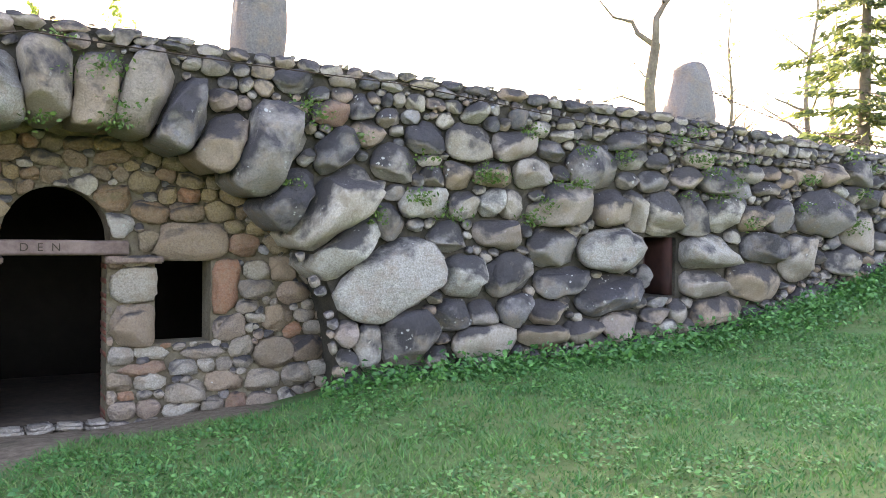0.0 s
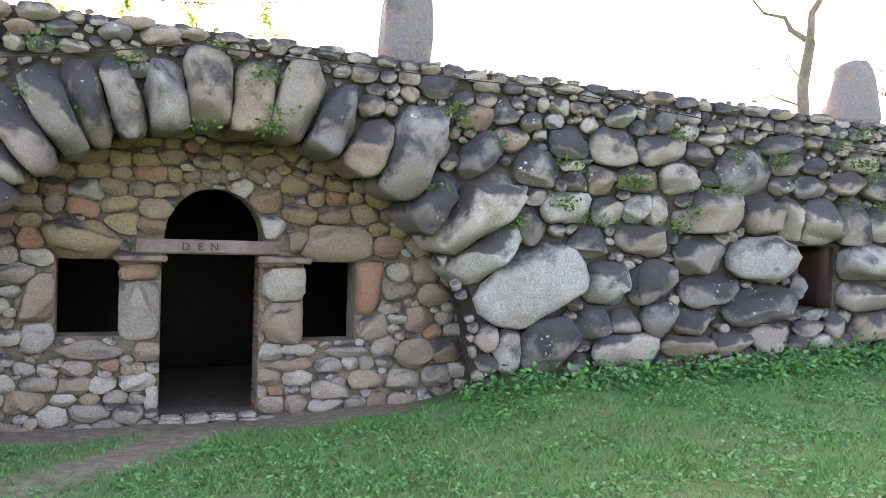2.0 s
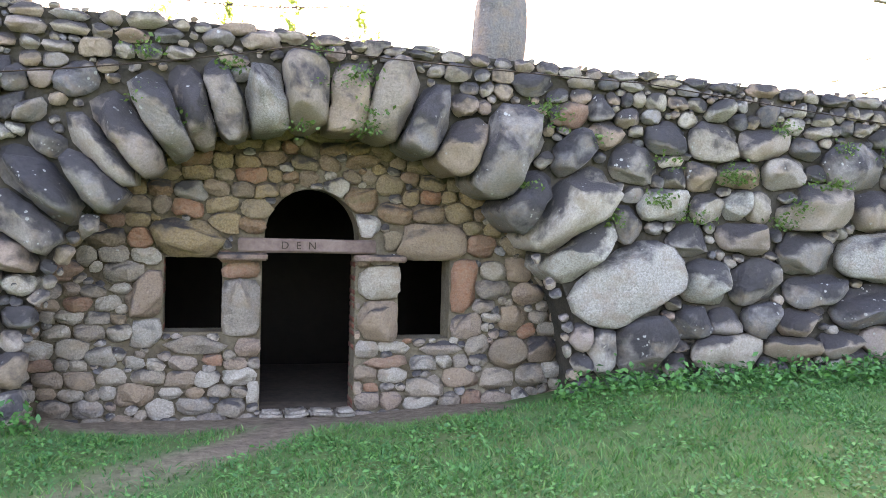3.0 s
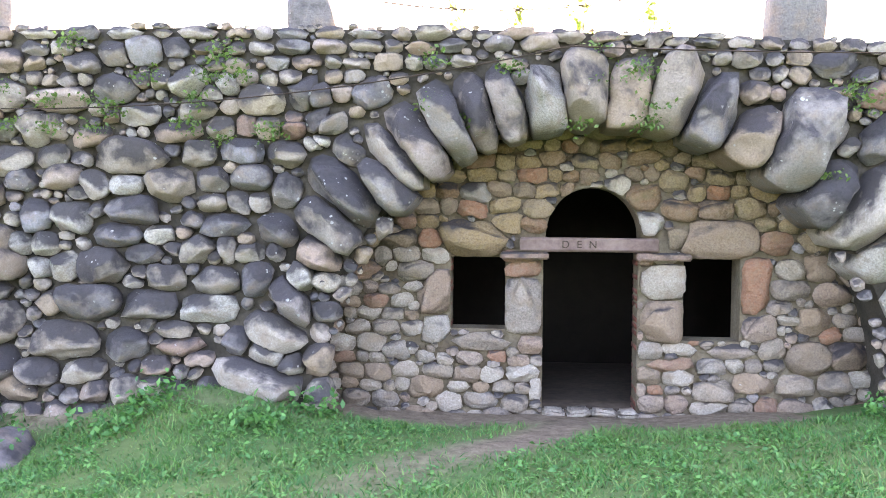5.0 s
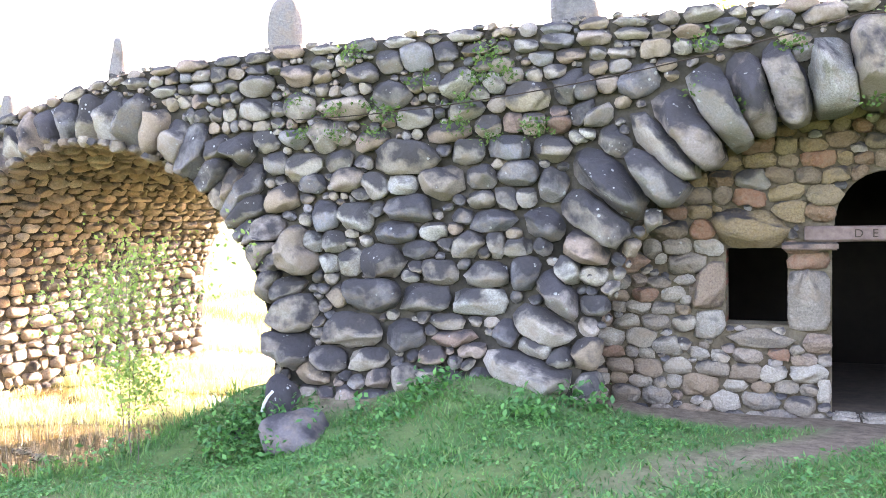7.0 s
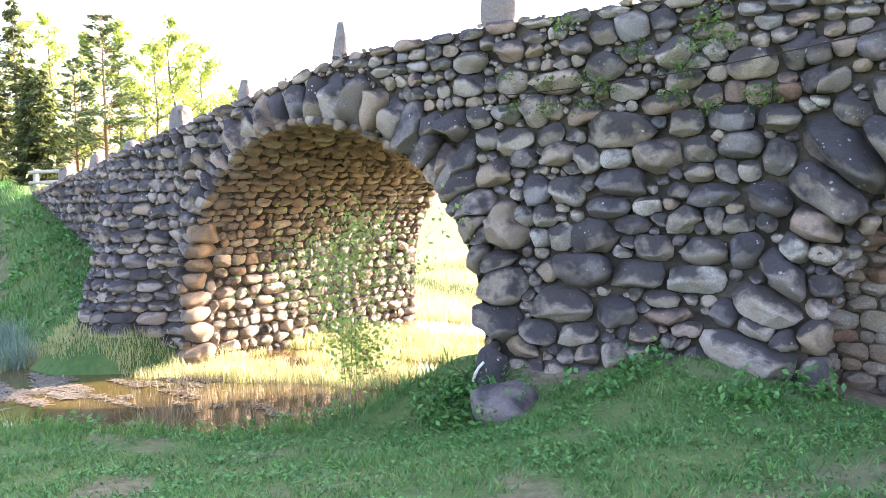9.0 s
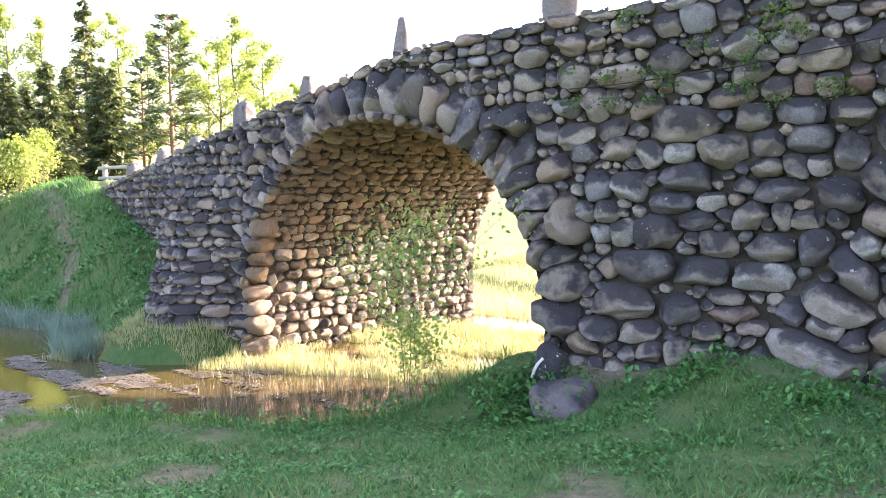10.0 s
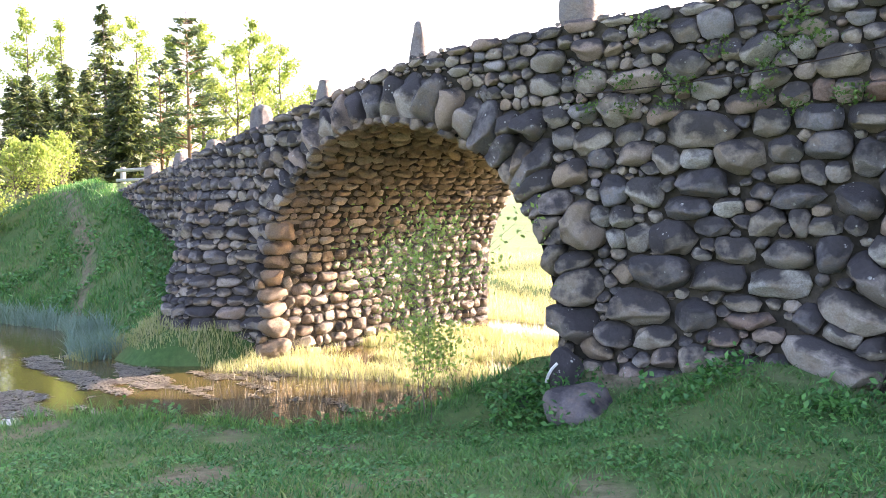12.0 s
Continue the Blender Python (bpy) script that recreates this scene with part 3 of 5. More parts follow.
LAID += [  # pier
    (-4.07, 3.44, 0.27, 0.15, -4, "d"), (-4.67, 3.35, 0.35, 0.14, 1, "g"), (-3.27, 3.52, 0.18, 0.16, -4, "p"),
    (-3.59, 3.53, 0.13, 0.13, -4, "g"), (-2.86, 3.49, 0.14, 0.13, 15, "p"), (-2.49, 3.31, 0.24, 0.16, -4, "g"),
    (-2.02, 3.38, 0.21, 0.18, 21, "d"), (-4.41, 3.71, 0.2, 0.12, -5, "g"), (-4.09, 3.81, 0.17, 0.12, -5, "d"),
    (-3.75, 3.84, 0.2, 0.15, -5, "g"), (-3.42, 3.87, 0.16, 0.12, -5, "d"), (-3.8, 3.18, 0.24, 0.14, -3, "g"),
    (-3.19, 3.23, 0.22, 0.11, 1, "g"), (-2.83, 3.28, 0.12, 0.09, -4, "g"),
]
LAID += [  # pier
    (-2.95, 3.04, 0.16, 0.11, -3, "g"), (-2.66, 3.07, 0.11, 0.1, -3, "r"), (-2.43, 3.04, 0.14, 0.13, -3, "b"),
    (-2.17, 3.05, 0.16, 0.13, -3, "r"), (-1.82, 3.09, 0.2, 0.15, 12, "d"), (-1.95, 2.88, 0.13, 0.08, -3, "p"),
    (-3.4, 2.99, 0.3, 0.11, -3, "g"), (-3.91, 2.73, 0.45, 0.19, -2, "d"), (-3.18, 2.78, 0.2, 0.14, -12, "d"),
    (-2.71, 2.79, 0.24, 0.13, -3, "g"), (-2.25, 2.78, 0.22, 0.14, -3, "d"), (-4.93, 3.02, 0.19, 0.18, -3, "g"),
    (-4.32, 2.96, 0.2, 0.11, 6, "g"), (-5.22, 2.69, 0.25, 0.17, -2, "g"),
]
LAID += [  # pier
    (-5.59, 2.75, 0.18, 0.15, -2, "d"), (-3.49, 2.46, 0.29, 0.18, -2, "b"), (-4.63, 2.53, 0.18, 0.16, -2, "g"),
    (-4.29, 2.45, 0.16, 0.15, -2, "g"), (-3.94, 2.47, 0.2, 0.12, -2, "p"), (-3.03, 2.51, 0.18, 0.14, -2, "d"),
    (-2.59, 2.52, 0.24, 0.14, -2, "d"), (-2.25, 2.4, 0.17, 0.17, -2, "d"), (-3.88, 2.18, 0.29, 0.16, -1, "d"),
    (-4.53, 2.1, 0.22, 0.17, -1, "p"), (-4.95, 2.13, 0.19, 0.18, -1, "g"), (-5.52, 2.34, 0.27, 0.18, -1, "b"),
    (-5.09, 2.51, 0.15, 0.13, -2, "d"), (-3.02, 2.26, 0.19, 0.11, -1, "d"),
]
LAID += [  # pier
    (-2.74, 2.26, 0.15, 0.12, -1, "d"), (-2.9, 2.05, 0.28, 0.12, -1, "d"), (-4.04, 1.93, 0.3, 0.14, 0, "d"),
    (-3.22, 2.08, 0.14, 0.09, -1, "d"), (-3.58, 1.93, 0.17, 0.1, 0, "p"), (-2.32, 1.98, 0.21, 0.16, -25, "d"),
    (-4.83, 1.82, 0.17, 0.13, 0, "p"), (-5.13, 1.82, 0.15, 0.12, 0, "p"), (-4.19, 1.6, 0.31, 0.18, 1, "d"),
    (-4.62, 1.6, 0.17, 0.15, 1, "p"), (-4.89, 1.56, 0.12, 0.12, 1, "p"), (-3.79, 1.73, 0.26, 0.1, 0, "d"),
    (-3.2, 1.79, 0.19, 0.15, 0, "g"), (-2.87, 1.76, 0.11, 0.13, 0, "g"),
]
LAID += [  # pier
    (-3.53, 1.48, 0.23, 0.15, 1, "d"), (-2.97, 1.46, 0.28, 0.14, 1, "d"), (-2.57, 1.5, 0.18, 0.18, -24, "d"),
    (-4.35, 1.21, 0.37, 0.19, 1, "d"), (-3.7, 1.2, 0.31, 0.16, 2, "d"), (-3.08, 1.16, 0.33, 0.15, 2, "p"),
    (-4.61, 0.81, 0.39, 0.19, 2, "d"), (-3.92, 0.79, 0.25, 0.16, 2, "d"), (-3.45, 0.95, 0.25, 0.09, 2, "d"),
    (-3.37, 0.77, 0.3, 0.09, 3, "r"), (-2.74, 0.84, 0.14, 0.15, 17, "d"), (-4.36, 0.5, 0.25, 0.13, 3, "g"),
    (-4.87, 0.47, 0.22, 0.16, 3, "d"), (-3.6, 0.57, 0.17, 0.12, 3, "g"),
]
LAID += [  # pier
    (-3.13, 0.66, 0.16, 0.08, 3, "g"), (-2.79, 3.67, 0.15, 0.09, -5, "b"), (-5.26, 3.39, 0.23, 0.16, -4, "g"),
    (-5.89, 3.4, 0.24, 0.13, -4, "g"), (-5.25, 3.75, 0.19, 0.12, -4, "g"), (-5.84, 3.69, 0.24, 0.13, -4, "g"),
]


def section_of(u):
    for k, (a, b) in SECTIONS.items():
        if a <= u < b:
            return k
    return "left_wing"


# boulders of the open arch's ring
for k in range(17):
    an = radians(18 + 102 * k / 16)
    rr = MAIN_R + 0.30
    LAID.append((MAIN_X + rr * math.cos(an), MAIN_Z + rr * math.sin(an), 0.36 * rng.uniform(0.8, 1.15), 0.165 * rng.uniform(0.85, 1.1), math.degrees(an) + rng.uniform(-9, 9), rng.choice("dddgggb") + "*"))
for k in range(12):
    an = radians(124 + 50 * k / 11)
    rr = MAIN_R + 0.2
    LAID.append((MAIN_X + rr * math.cos(an), MAIN_Z + rr * math.sin(an), 0.24 * rng.uniform(0.7, 1.2), 0.12 * rng.uniform(0.85, 1.2), math.degrees(an) + rng.uniform(-14, 14), rng.choice("dddgg") + "*"))
# flat coping stones along the top edge
u = -24.0
while u < 16.0:
    w = rng.uniform(0.09, 0.26)
    tilt_top = math.degrees(math.atan2(top_z(u + 0.3) - top_z(u - 0.3), 0.6))
    LAID.append((u + w, top_z(u + w) - 0.07 + rng.uniform(-0.012, 0.012), w, rng.uniform(0.05, 0.075), tilt_top, rng.choice("gggdb")))
    u += 2 * w + 0.01


def course_height(v):
    return 0.25 if v < 2.9 else 0.19 if v < 3.5 else 0.14


near = lay(LAID, course_height, lambda u, v: in_face(u, v) and v > -0.3, (-11.4, 16.0, -0.3, 4.3), rng, "ggggggddbb")
far = lay(LAID, 0.19, lambda u, v: in_face(u, v) and v > -0.9, (-23.5, -11.4, -0.9, 3.5), rng, "gggdddb", width=(0.7, 1.9), form=(1.9, 3.0))
for k in SECTIONS:
    mine = [s for s in near + far if section_of(s[0]) == k]
    set_stones(mine, face_place, WALLS[k], 1.25, key=lambda s: -s[4] * s[5])

# den front: a thinner wall set back under the side arch
DEN_Y = 0.46
DOOR = (0.40, 1.39, 0.05, 1.78)
WIN_L = (-0.58, 0.0, 0.95, 1.72)
WIN_R = (1.86, 2.44, 0.86, 1.72)
LUNETTE = (0.92, 1.94, 0.50)


def in_den(x, z):
    if (x - DEN_X) ** 2 + (z - DEN_Z) ** 2 > (DEN_R + 0.42) ** 2 and z > DEN_Z:
        return False
    if abs(x - DEN_X) > DEN_R + 0.42 or z < -0.1:
        return False
    for a, b, c, d in (DOOR, WIN_L, WIN_R):
        if a < x < b and c - 0.2 * (c < 0.1) < z < d:
            return False
    if (x - LUNETTE[0]) ** 2 + ((z - LUNETTE[1]) * 0.95) ** 2 < LUNETTE[2] ** 2 and z > LUNETTE[1]:
        return False
    if DOOR[0] - 0.3 < x < DOOR[1] + 0.3 and 1.76 < z < 1.97:
        return False
    return True


def den_wall():
    """The mortar slab of the den front: upright strips round the openings."""
    xs = sorted(set(np.round(np.linspace(DEN_X - DEN_R - 0.45, DEN_X + DEN_R + 0.45, 64), 3).tolist())
                | {DOOR[0], DOOR[1], WIN_L[0], WIN_L[1], WIN_R[0], WIN_R[1]}
                | {round(LUNETTE[0] + LUNETTE[2] * math.cos(math.pi * k / 16), 3) for k in range(17)})
    vs, fs = [], []
    for a, b in zip(xs, xs[1:]):
        mid = (a + b) / 2
        hi = [DEN_Z + math.sqrt(max(0.0, (DEN_R + 0.45) ** 2 - (x - DEN_X) ** 2)) for x in (a, b)]
        gaps = []
        for o in (WIN_L, WIN_R):
            if o[0] < mid < o[1]:
                gaps.append((o[2], o[2], o[3], o[3]))
        if DOOR[0] < mid < DOOR[1]:
            gaps.append((-0.3, -0.3, DOOR[3], DOOR[3]))
        if abs(mid - LUNETTE[0]) < LUNETTE[2]:
            arc = [LUNETTE[1] + math.sqrt(max(0.0, LUNETTE[2] ** 2 - (x - LUNETTE[0]) ** 2)) / 0.95 for x in (a, b)]
            gaps.append((LUNETTE[1] - 0.02, LUNETTE[1] - 0.02, arc[0], arc[1]))
        spans, low = [], (-0.3, -0.3)
        for ga, gb, ha, hb in sorted(gaps):
            if ga > low[0]:
                spans.append((low[0], low[1], ga, gb))
            low = (ha, hb)
        spans.append((low[0], low[1], hi[0], hi[1]))
        for la, lb, ha, hb in spans:
            i = len(vs)
            for x, lo, h2 in ((a, la, ha), (b, lb, hb)):
                vs += [(x, DEN_Y + 0.04, lo), (x, DEN_Y + 0.04, h2), (x, DEN_Y + 0.4, lo), (x, DEN_Y + 0.4, h2)]
            fs += [(i, i + 1, i + 5, i + 4), (i + 2, i + 6, i + 7, i + 3), (i + 1, i + 3, i + 7, i + 5), (i, i + 4, i + 6, i + 2),
                   (i, i + 2, i + 3, i + 1), (i + 4, i + 5, i + 7, i + 6)]
    front = part("den_front", welded(mesh_from("den_front", vs, fs, MORTAR_WARM)), bridge, "den front of small mortared stones")
    front.matrix_basis = Matrix.Translation((0, 0.30, -0.0735)) @ Matrix.Scale(1.035, 4)
    return front


den = den_wall()
DEN_LAID = []
DEN_LAID += [  # den front
    (0.18, 1.6, 0.19, 0.08, 0, "r"), (0.18, 1.22, 0.2, 0.29, 0, "n"), (1.68, 1.47, 0.26, 0.17, 0, "P"),
    (1.68, 1.07, 0.25, 0.22, 0, "b"), (2.59, 1.46, 0.15, 0.29, 0, "r"), (2.21, 1.92, 0.39, 0.19, 1, "b"),
    (-0.34, 1.91, 0.35, 0.17, 1, "o"), (-0.76, 1.31, 0.17, 0.26, -8, "n"), (1.48, 2.09, 0.15, 0.13, 1, "g"),
    (1.41, 2.35, 0.2, 0.13, 1, "o"), (1.75, 2.54, 0.16, 0.11, 2, "o"), (2.16, 2.23, 0.2, 0.09, 1, "o"),
    (2.78, 1.9, 0.15, 0.11, 1, "r"), (-0.75, 0.96, 0.17, 0.14, -1, "n"),
]
DEN_LAID += [  # den front
    (-0.24, 0.82, 0.37, 0.07, -1, "n"), (1.75, 0.6, 0.28, 0.07, -1, "r"), (-0.07, 0.66, 0.1, 0.07, -1, "r"),
    (2.16, 0.34, 0.22, 0.11, -1, "n"), (3.13, 0.68, 0.2, 0.15, -1, "b"), (3.53, 0.74, 0.19, 0.15, -1, "n"),
    (2.61, 0.42, 0.23, 0.09, -1, "b"), (-0.38, 0.47, 0.19, 0.11, -1, "b"), (-0.83, 0.33, 0.17, 0.12, -2, "b"),
    (2.92, 1.43, 0.23, 0.11, 0, "n"), (3.35, 1.36, 0.19, 0.12, 0, "n"), (2.95, 1.58, 0.16, 0.11, 0, "n"),
    (3.21, 1.62, 0.15, 0.13, 0, "b"), (3.16, 1.08, 0.17, 0.13, 0, "b"),
]
DEN_LAID += [  # den front
    (2.66, 0.99, 0.16, 0.14, -1, "n"), (1.78, 0.77, 0.21, 0.06, -1, "p"), (2.35, 0.75, 0.21, 0.07, -1, "n"),
    (1.53, 0.75, 0.15, 0.09, -1, "n"), (2.16, 0.59, 0.18, 0.08, -1, "n"), (3.0, 0.41, 0.2, 0.11, -1, "n"),
    (3.39, 0.44, 0.16, 0.13, -1, "n"), (-1.18, 0.71, 0.16, 0.09, -1, "n"), (-0.01, 0.34, 0.11, 0.08, -2, "n"),
    (0.33, 0.33, 0.07, 0.12, -2, "p"), (-1.51, 1.59, 0.16, 0.1, 0, "r"), (1.17, 2.48, 0.13, 0.11, 2, "g"),
    (-0.32, 2.41, 0.17, 0.12, 1, "d"), (0.48, 2.78, 0.17, 0.08, 2, "o"),
]
DEN_LAID += [  # den front
    (1.43, 2.79, 0.18, 0.09, 2, "o"), (0.03, 2.1, 0.17, 0.11, 1, "p"),
]


def den_place(u, v, h):
    return (u, DEN_Y + 0.01 - h, v)


den_stones = lay(DEN_LAID, 0.165, in_den, (DEN_X - DEN_R - 0.45, DEN_X + DEN_R + 0.45, -0.1, 3.5), rng, "nnnnqqcs", width=(1.0, 2.3), form=(2.5, 4.6), gap=0.003, grow=1.34)
SHELTERED = {"b": "c", "r": "s", "P": "q", "p": "q"}
den_stones = [(*s[:6], SHELTERED.get(s[6], s[6])) for s in den_stones]
den_stones = [(*s[:6], "o") if s[1] > 1.9 and s[6] in "nq" else s for s in den_stones]
set_stones(den_stones, den_place, den, 0.75)

beam = part("lintel", bm_mesh("lintel", rounded_box(1.42, 0.20, 0.145, 0.012, 0.006, 4), LINTEL), den, "weathered reddish timber lintel")
beam.matrix_basis = pose(0.86, DEN_Y - 0.06, 1.862)
for cx, w in ((0.20, 0.50), (1.63, 0.56)):
    slab = part("capstone", bm_mesh("capstone", rounded_box(w, 0.24, 0.075, 0.015, 0.008, 3, cx), STONE["r"]), den, "thin flat reddish capstone")
    slab.matrix_basis = pose(cx, DEN_Y - 0.05, 1.742)
for cx, w, d2 in ((0.52, 0.24, 0.2), (0.78, 0.25, 0.26), (1.05, 0.26, 0.18), (1.29, 0.19, 0.24)):
    sill = part("threshold_stone", bm_mesh("threshold_stone", rounded_box(w, d2, 0.09, 0.025, 0.02, 3, cx), STONE["q"]), den, "worn flat threshold stone")
    sill.matrix_basis = pose(cx, DEN_Y - 0.03 + 0.1 * (cx % 0.3), 0.085, 0, 0, 20 * (cx % 0.4) - 4)
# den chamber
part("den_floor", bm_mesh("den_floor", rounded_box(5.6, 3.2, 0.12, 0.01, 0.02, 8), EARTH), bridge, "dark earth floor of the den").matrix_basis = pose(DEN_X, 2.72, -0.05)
# back wall closing the room, its shade painted in as near-black
part("den_back", bm_mesh("den_back", rounded_box(6.2, 0.2, 4.0, 0.01), INTERIOR), bridge, "back wall of the den, coloured near-black as shade").matrix_basis = pose(DEN_X, 4.2, 1.5)

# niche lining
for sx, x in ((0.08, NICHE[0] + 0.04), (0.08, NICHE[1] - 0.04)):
    part("niche_side", bm_mesh("niche_side", rounded_box(sx, 0.7, NICHE[3] - NICHE[2], 0.01, 0.01, 3), NICHE_BRICK), WALLS["right_wing"], "dark red brick").matrix_basis = pose(x, 0.5, (NICHE[2] + NICHE[3]) / 2)
part("niche_back", bm_mesh("niche_back", rounded_box(0.6, 0.06, 0.82, 0.01, 0.01, 3), NICHE_BRICK), WALLS["right_wing"], "dark red brick").matrix_basis = pose(8.55, 0.86, 1.63)


# vault of the open arch: its far flank and crown, seen from below
def vault_place(u, v, h):
    """u: depth into the arch; v: way along the arch from the left foot."""
    if v < 1.3:
        return (MAIN_X - MAIN_R + h - 0.02, u, MAIN_Z - 1.3 + v)
    an = math.pi - (v - 1.3) / MAIN_R
    r = MAIN_R - h + 0.02
    return (MAIN_X + r * math.cos(an), u, MAIN_Z + r * math.sin(an))


VAULT_LEN = 1.3 + MAIN_R * math.pi
vs, fs = [], []
for i in range(61):
    for y in (0.0, BACK_Y):
        vs.append(vault_place(y, VAULT_LEN * i / 60, 0.0))
fs = [(2 * i, 2 * i + 1, 2 * i + 3, 2 * i + 2) for i in range(60)]
vault = part("vault", mesh_from("vault", vs, fs, MORTAR), bridge, "mortared rubble vault of the open arch")
quoins, v = [], 0.16
while v < 2.7:
    h = rng.uniform(0.10, 0.19)
    quoins.append((rng.uniform(0.08, 0.16), v + h, rng.uniform(0.24, 0.34), h, rng.uniform(-4, 4), rng.choice("cvcv")))
    v += 2 * h + 0.015
vst = lay(quoins, 0.16, lambda u, v: -0.22 < u < BACK_Y, (-0.25, BACK_Y, 0.0, VAULT_LEN * 0.72), rng, "vvvvvcqn", width=(0.8, 2.6), chinks=False, form=(1.8, 3.2), gap=0.016)
set_stones(vst, vault_place, vault, 1.0, key=lambda s: s[0] + 0.5 * s[1], rest_mat=stone_material("vault_rubble", [(0.22, 0.175, 0.13), (0.19, 0.155, 0.12), (0.27, 0.225, 0.175), (0.15, 0.13, 0.11)], 0.35, 0.1, 0.6, island=True))


# ---- ground and water ----
WATER_Z = -0.6
CONTROL = np.array([
    (-5.6, -0.2, 0.16), (-2.9, -0.3, 0.45), (-1.8, -0.3, 0.16), (0.5, 0.2, 0.04), (1.5, 0.2, 0.05), (0.9, 0.95, -0.05), (-1.4, 0.8, -0.02), (3.2, 0.8, 0.08), (4.1, -0.2, 0.40), (9.3, -0.2, 0.62), (13.5, -0.2, 1.5),
    (20, -0.5, 2.3), (14, -6, 1.0), (8, -6, 0.62), (4, -5, 0.42), (0, -4, 0.22), (0, -8.6, 0.45), (-4, -6, 0.2), (-3.3, -2.4, 0.05),
    (-6.4, -1.9, -0.45), (-8.2, -3.4, -0.42), (-10.2, -5.5, -0.4), (-5.0, -1.2, -0.40), (-9, -10, 0.2), (0, -16, 0.8), (14, -16, 1.2), (-5.9, 3, -0.3), (4, 3, 0.08), (-14, -14, 0.2)])
d = np.linalg.norm(CONTROL[:, None, :2] - CONTROL[None, :, :2], axis=2)
GW = np.linalg.solve(d + 0.02 * np.eye(len(CONTROL)), CONTROL[:, 2] - 0.35)
NEAR_EDGE = ((-40, -30), (-13, -9.5), (-10.4, -4.9), (-10.0, -3.6), (-8.6, -3.0), (-7.4, -2.4), (-7.0, -1.6), (-6.7, 0.0), (-6.4, 3), (-8.5, 6.3), (-12.5, 9.5), (-40, 22))
FAR_EDGE = ((-44, -6), (-26, -1.6), (-20, -0.7), (-17.0, -0.3), (-15.4, -1.0), (-14.2, -1.6), (-12.6, -1.7), (-11.6, -0.9), (-11.3, 0.3), (-11.3, 5.5), (-12.8, 8), (-40, 18))


def side_of(line, x, y):
    """Signed way from a line: positive on its right-hand side as one goes along it."""
    best, sign = 1e9, 1
    for (ax, ay), (bx, by) in zip(line, line[1:]):
        dx, dy = bx - ax, by - ay
        t = max(0.0, min(1.0, ((x - ax) * dx + (y - ay) * dy) / (dx * dx + dy * dy)))
        ex, ey = x - ax - t * dx, y - ay - t * dy
        q = ex * ex + ey * ey
        if q < best:
            best, sign = q, (1 if dx * ey - dy * ex < 0 else -1)
    return sign * math.sqrt(best)


def ease(t):
    t = max(0.0, min(1.0, t))
    return t * t * (3 - 2 * t)


def ground_z(x, y):
    n = side_of(NEAR_EDGE, x, y)            # > 0 on the near bank
    f = -side_of(FAR_EDGE, x, y)            # > 0 on the far bank
    rr = math.hypot(x, y + 8)
    if n > 0:
        z = 0.35 + float(GW @ np.hypot(CONTROL[:, 0] - x, CONTROL[:, 1] - y))
        if y > 5.5:
            z = z * (1 - ease((y - 5.5) / 2)) + ease((y - 5.5) / 2) * (-0.45 + 0.2 * ease((y - 7) / 14))
        far = ease((rr - 14) / 14) if y < 5.5 else ease((rr - 45) / 30)
        z = z * (1 - far) + 1.6 * far
        z = WATER_Z - 0.1 + (z - WATER_Z + 0.1) * ease(n / 0.55 + 0.12)
    elif f > 0:
        yw = 1.0 + 0.28 * (-13.45 - x) if x < -13.45 else 0.0
        by_wall = float(np.interp(x, (-24, -22.3, -17.2, -15.5, -13, -11), (2.6, 2.25, 0.95, 0.25, 0.02, -0.1)))
        slope = 2.15 * ease(f / 7.5 + 0.05) - 0.55
        w = ease((y - yw + 2.6) / 2.4)
        z = by_wall * w + slope * (1 - w)
        far = ease((rr - 25) / 20) if y < 5.5 else ease((rr - 45) / 30)
        z = z * (1 - far) + 2.0 * far
        k = ease((y - 5.0) / 2.0) * ease((x + 25) / 3)
        z = z * (1 - k) + (-0.45 + 0.02 * (y - 5)) * k
        z = WATER_Z - 0.1 + (z - WATER_Z + 0.1) * ease(f / 0.6 + 0.1)
    else:
        z = WATER_Z - 0.1 - 0.35 * ease(min(-n, -f) / 1.2)
    return z + 0.03 * noise.noise(Vector((x * 0.9, y * 0.9, 0))) + 0.012 * noise.noise(Vector((x * 4, y * 4, 3)))


def steps(lo, hi, fine, far_lo, far_hi):
    mid = list(np.arange(lo, hi + 1e-6, fine))
    a, b, s = [], [], fine
    p = lo
    while p > far_lo:
        s *= 1.35
        p -= s
        a.append(p)
    p, s = hi, fine
    while p < far_hi:
        s *= 1.35
        p += s
        b.append(p)
    return a[::-1] + mid + b


gx, gy = steps(-22, 15, 0.2, -1500, 1500), steps(-9, 8, 0.2, -1500, 1500)
vs = [(x, y, ground_z(x, y)) for x in gx for y in gy]
ny = len(gy)
fs = [(i * ny + j, (i + 1) * ny + j, (i + 1) * ny + j + 1, i * ny + j + 1) for i in range(len(gx) - 1) for j in range(ny - 1)]

PATH_LINE = ((1.0, 1.2), (0.9, 0.2), (0.2, -0.9), (-0.9, -2.3), (-2.0, -4.2), (-3.2, -7.0), (-4, -12))
FAR_PATH = ((-17.9, -0.1), (-18.9, 0.7), (-20.5, 1.6), (-22.5, 2.3), (-25, 3.3), (-28, 4.2), (-34, 6))


def near_line(line, x, y):
    return abs(side_of(line, x, y))


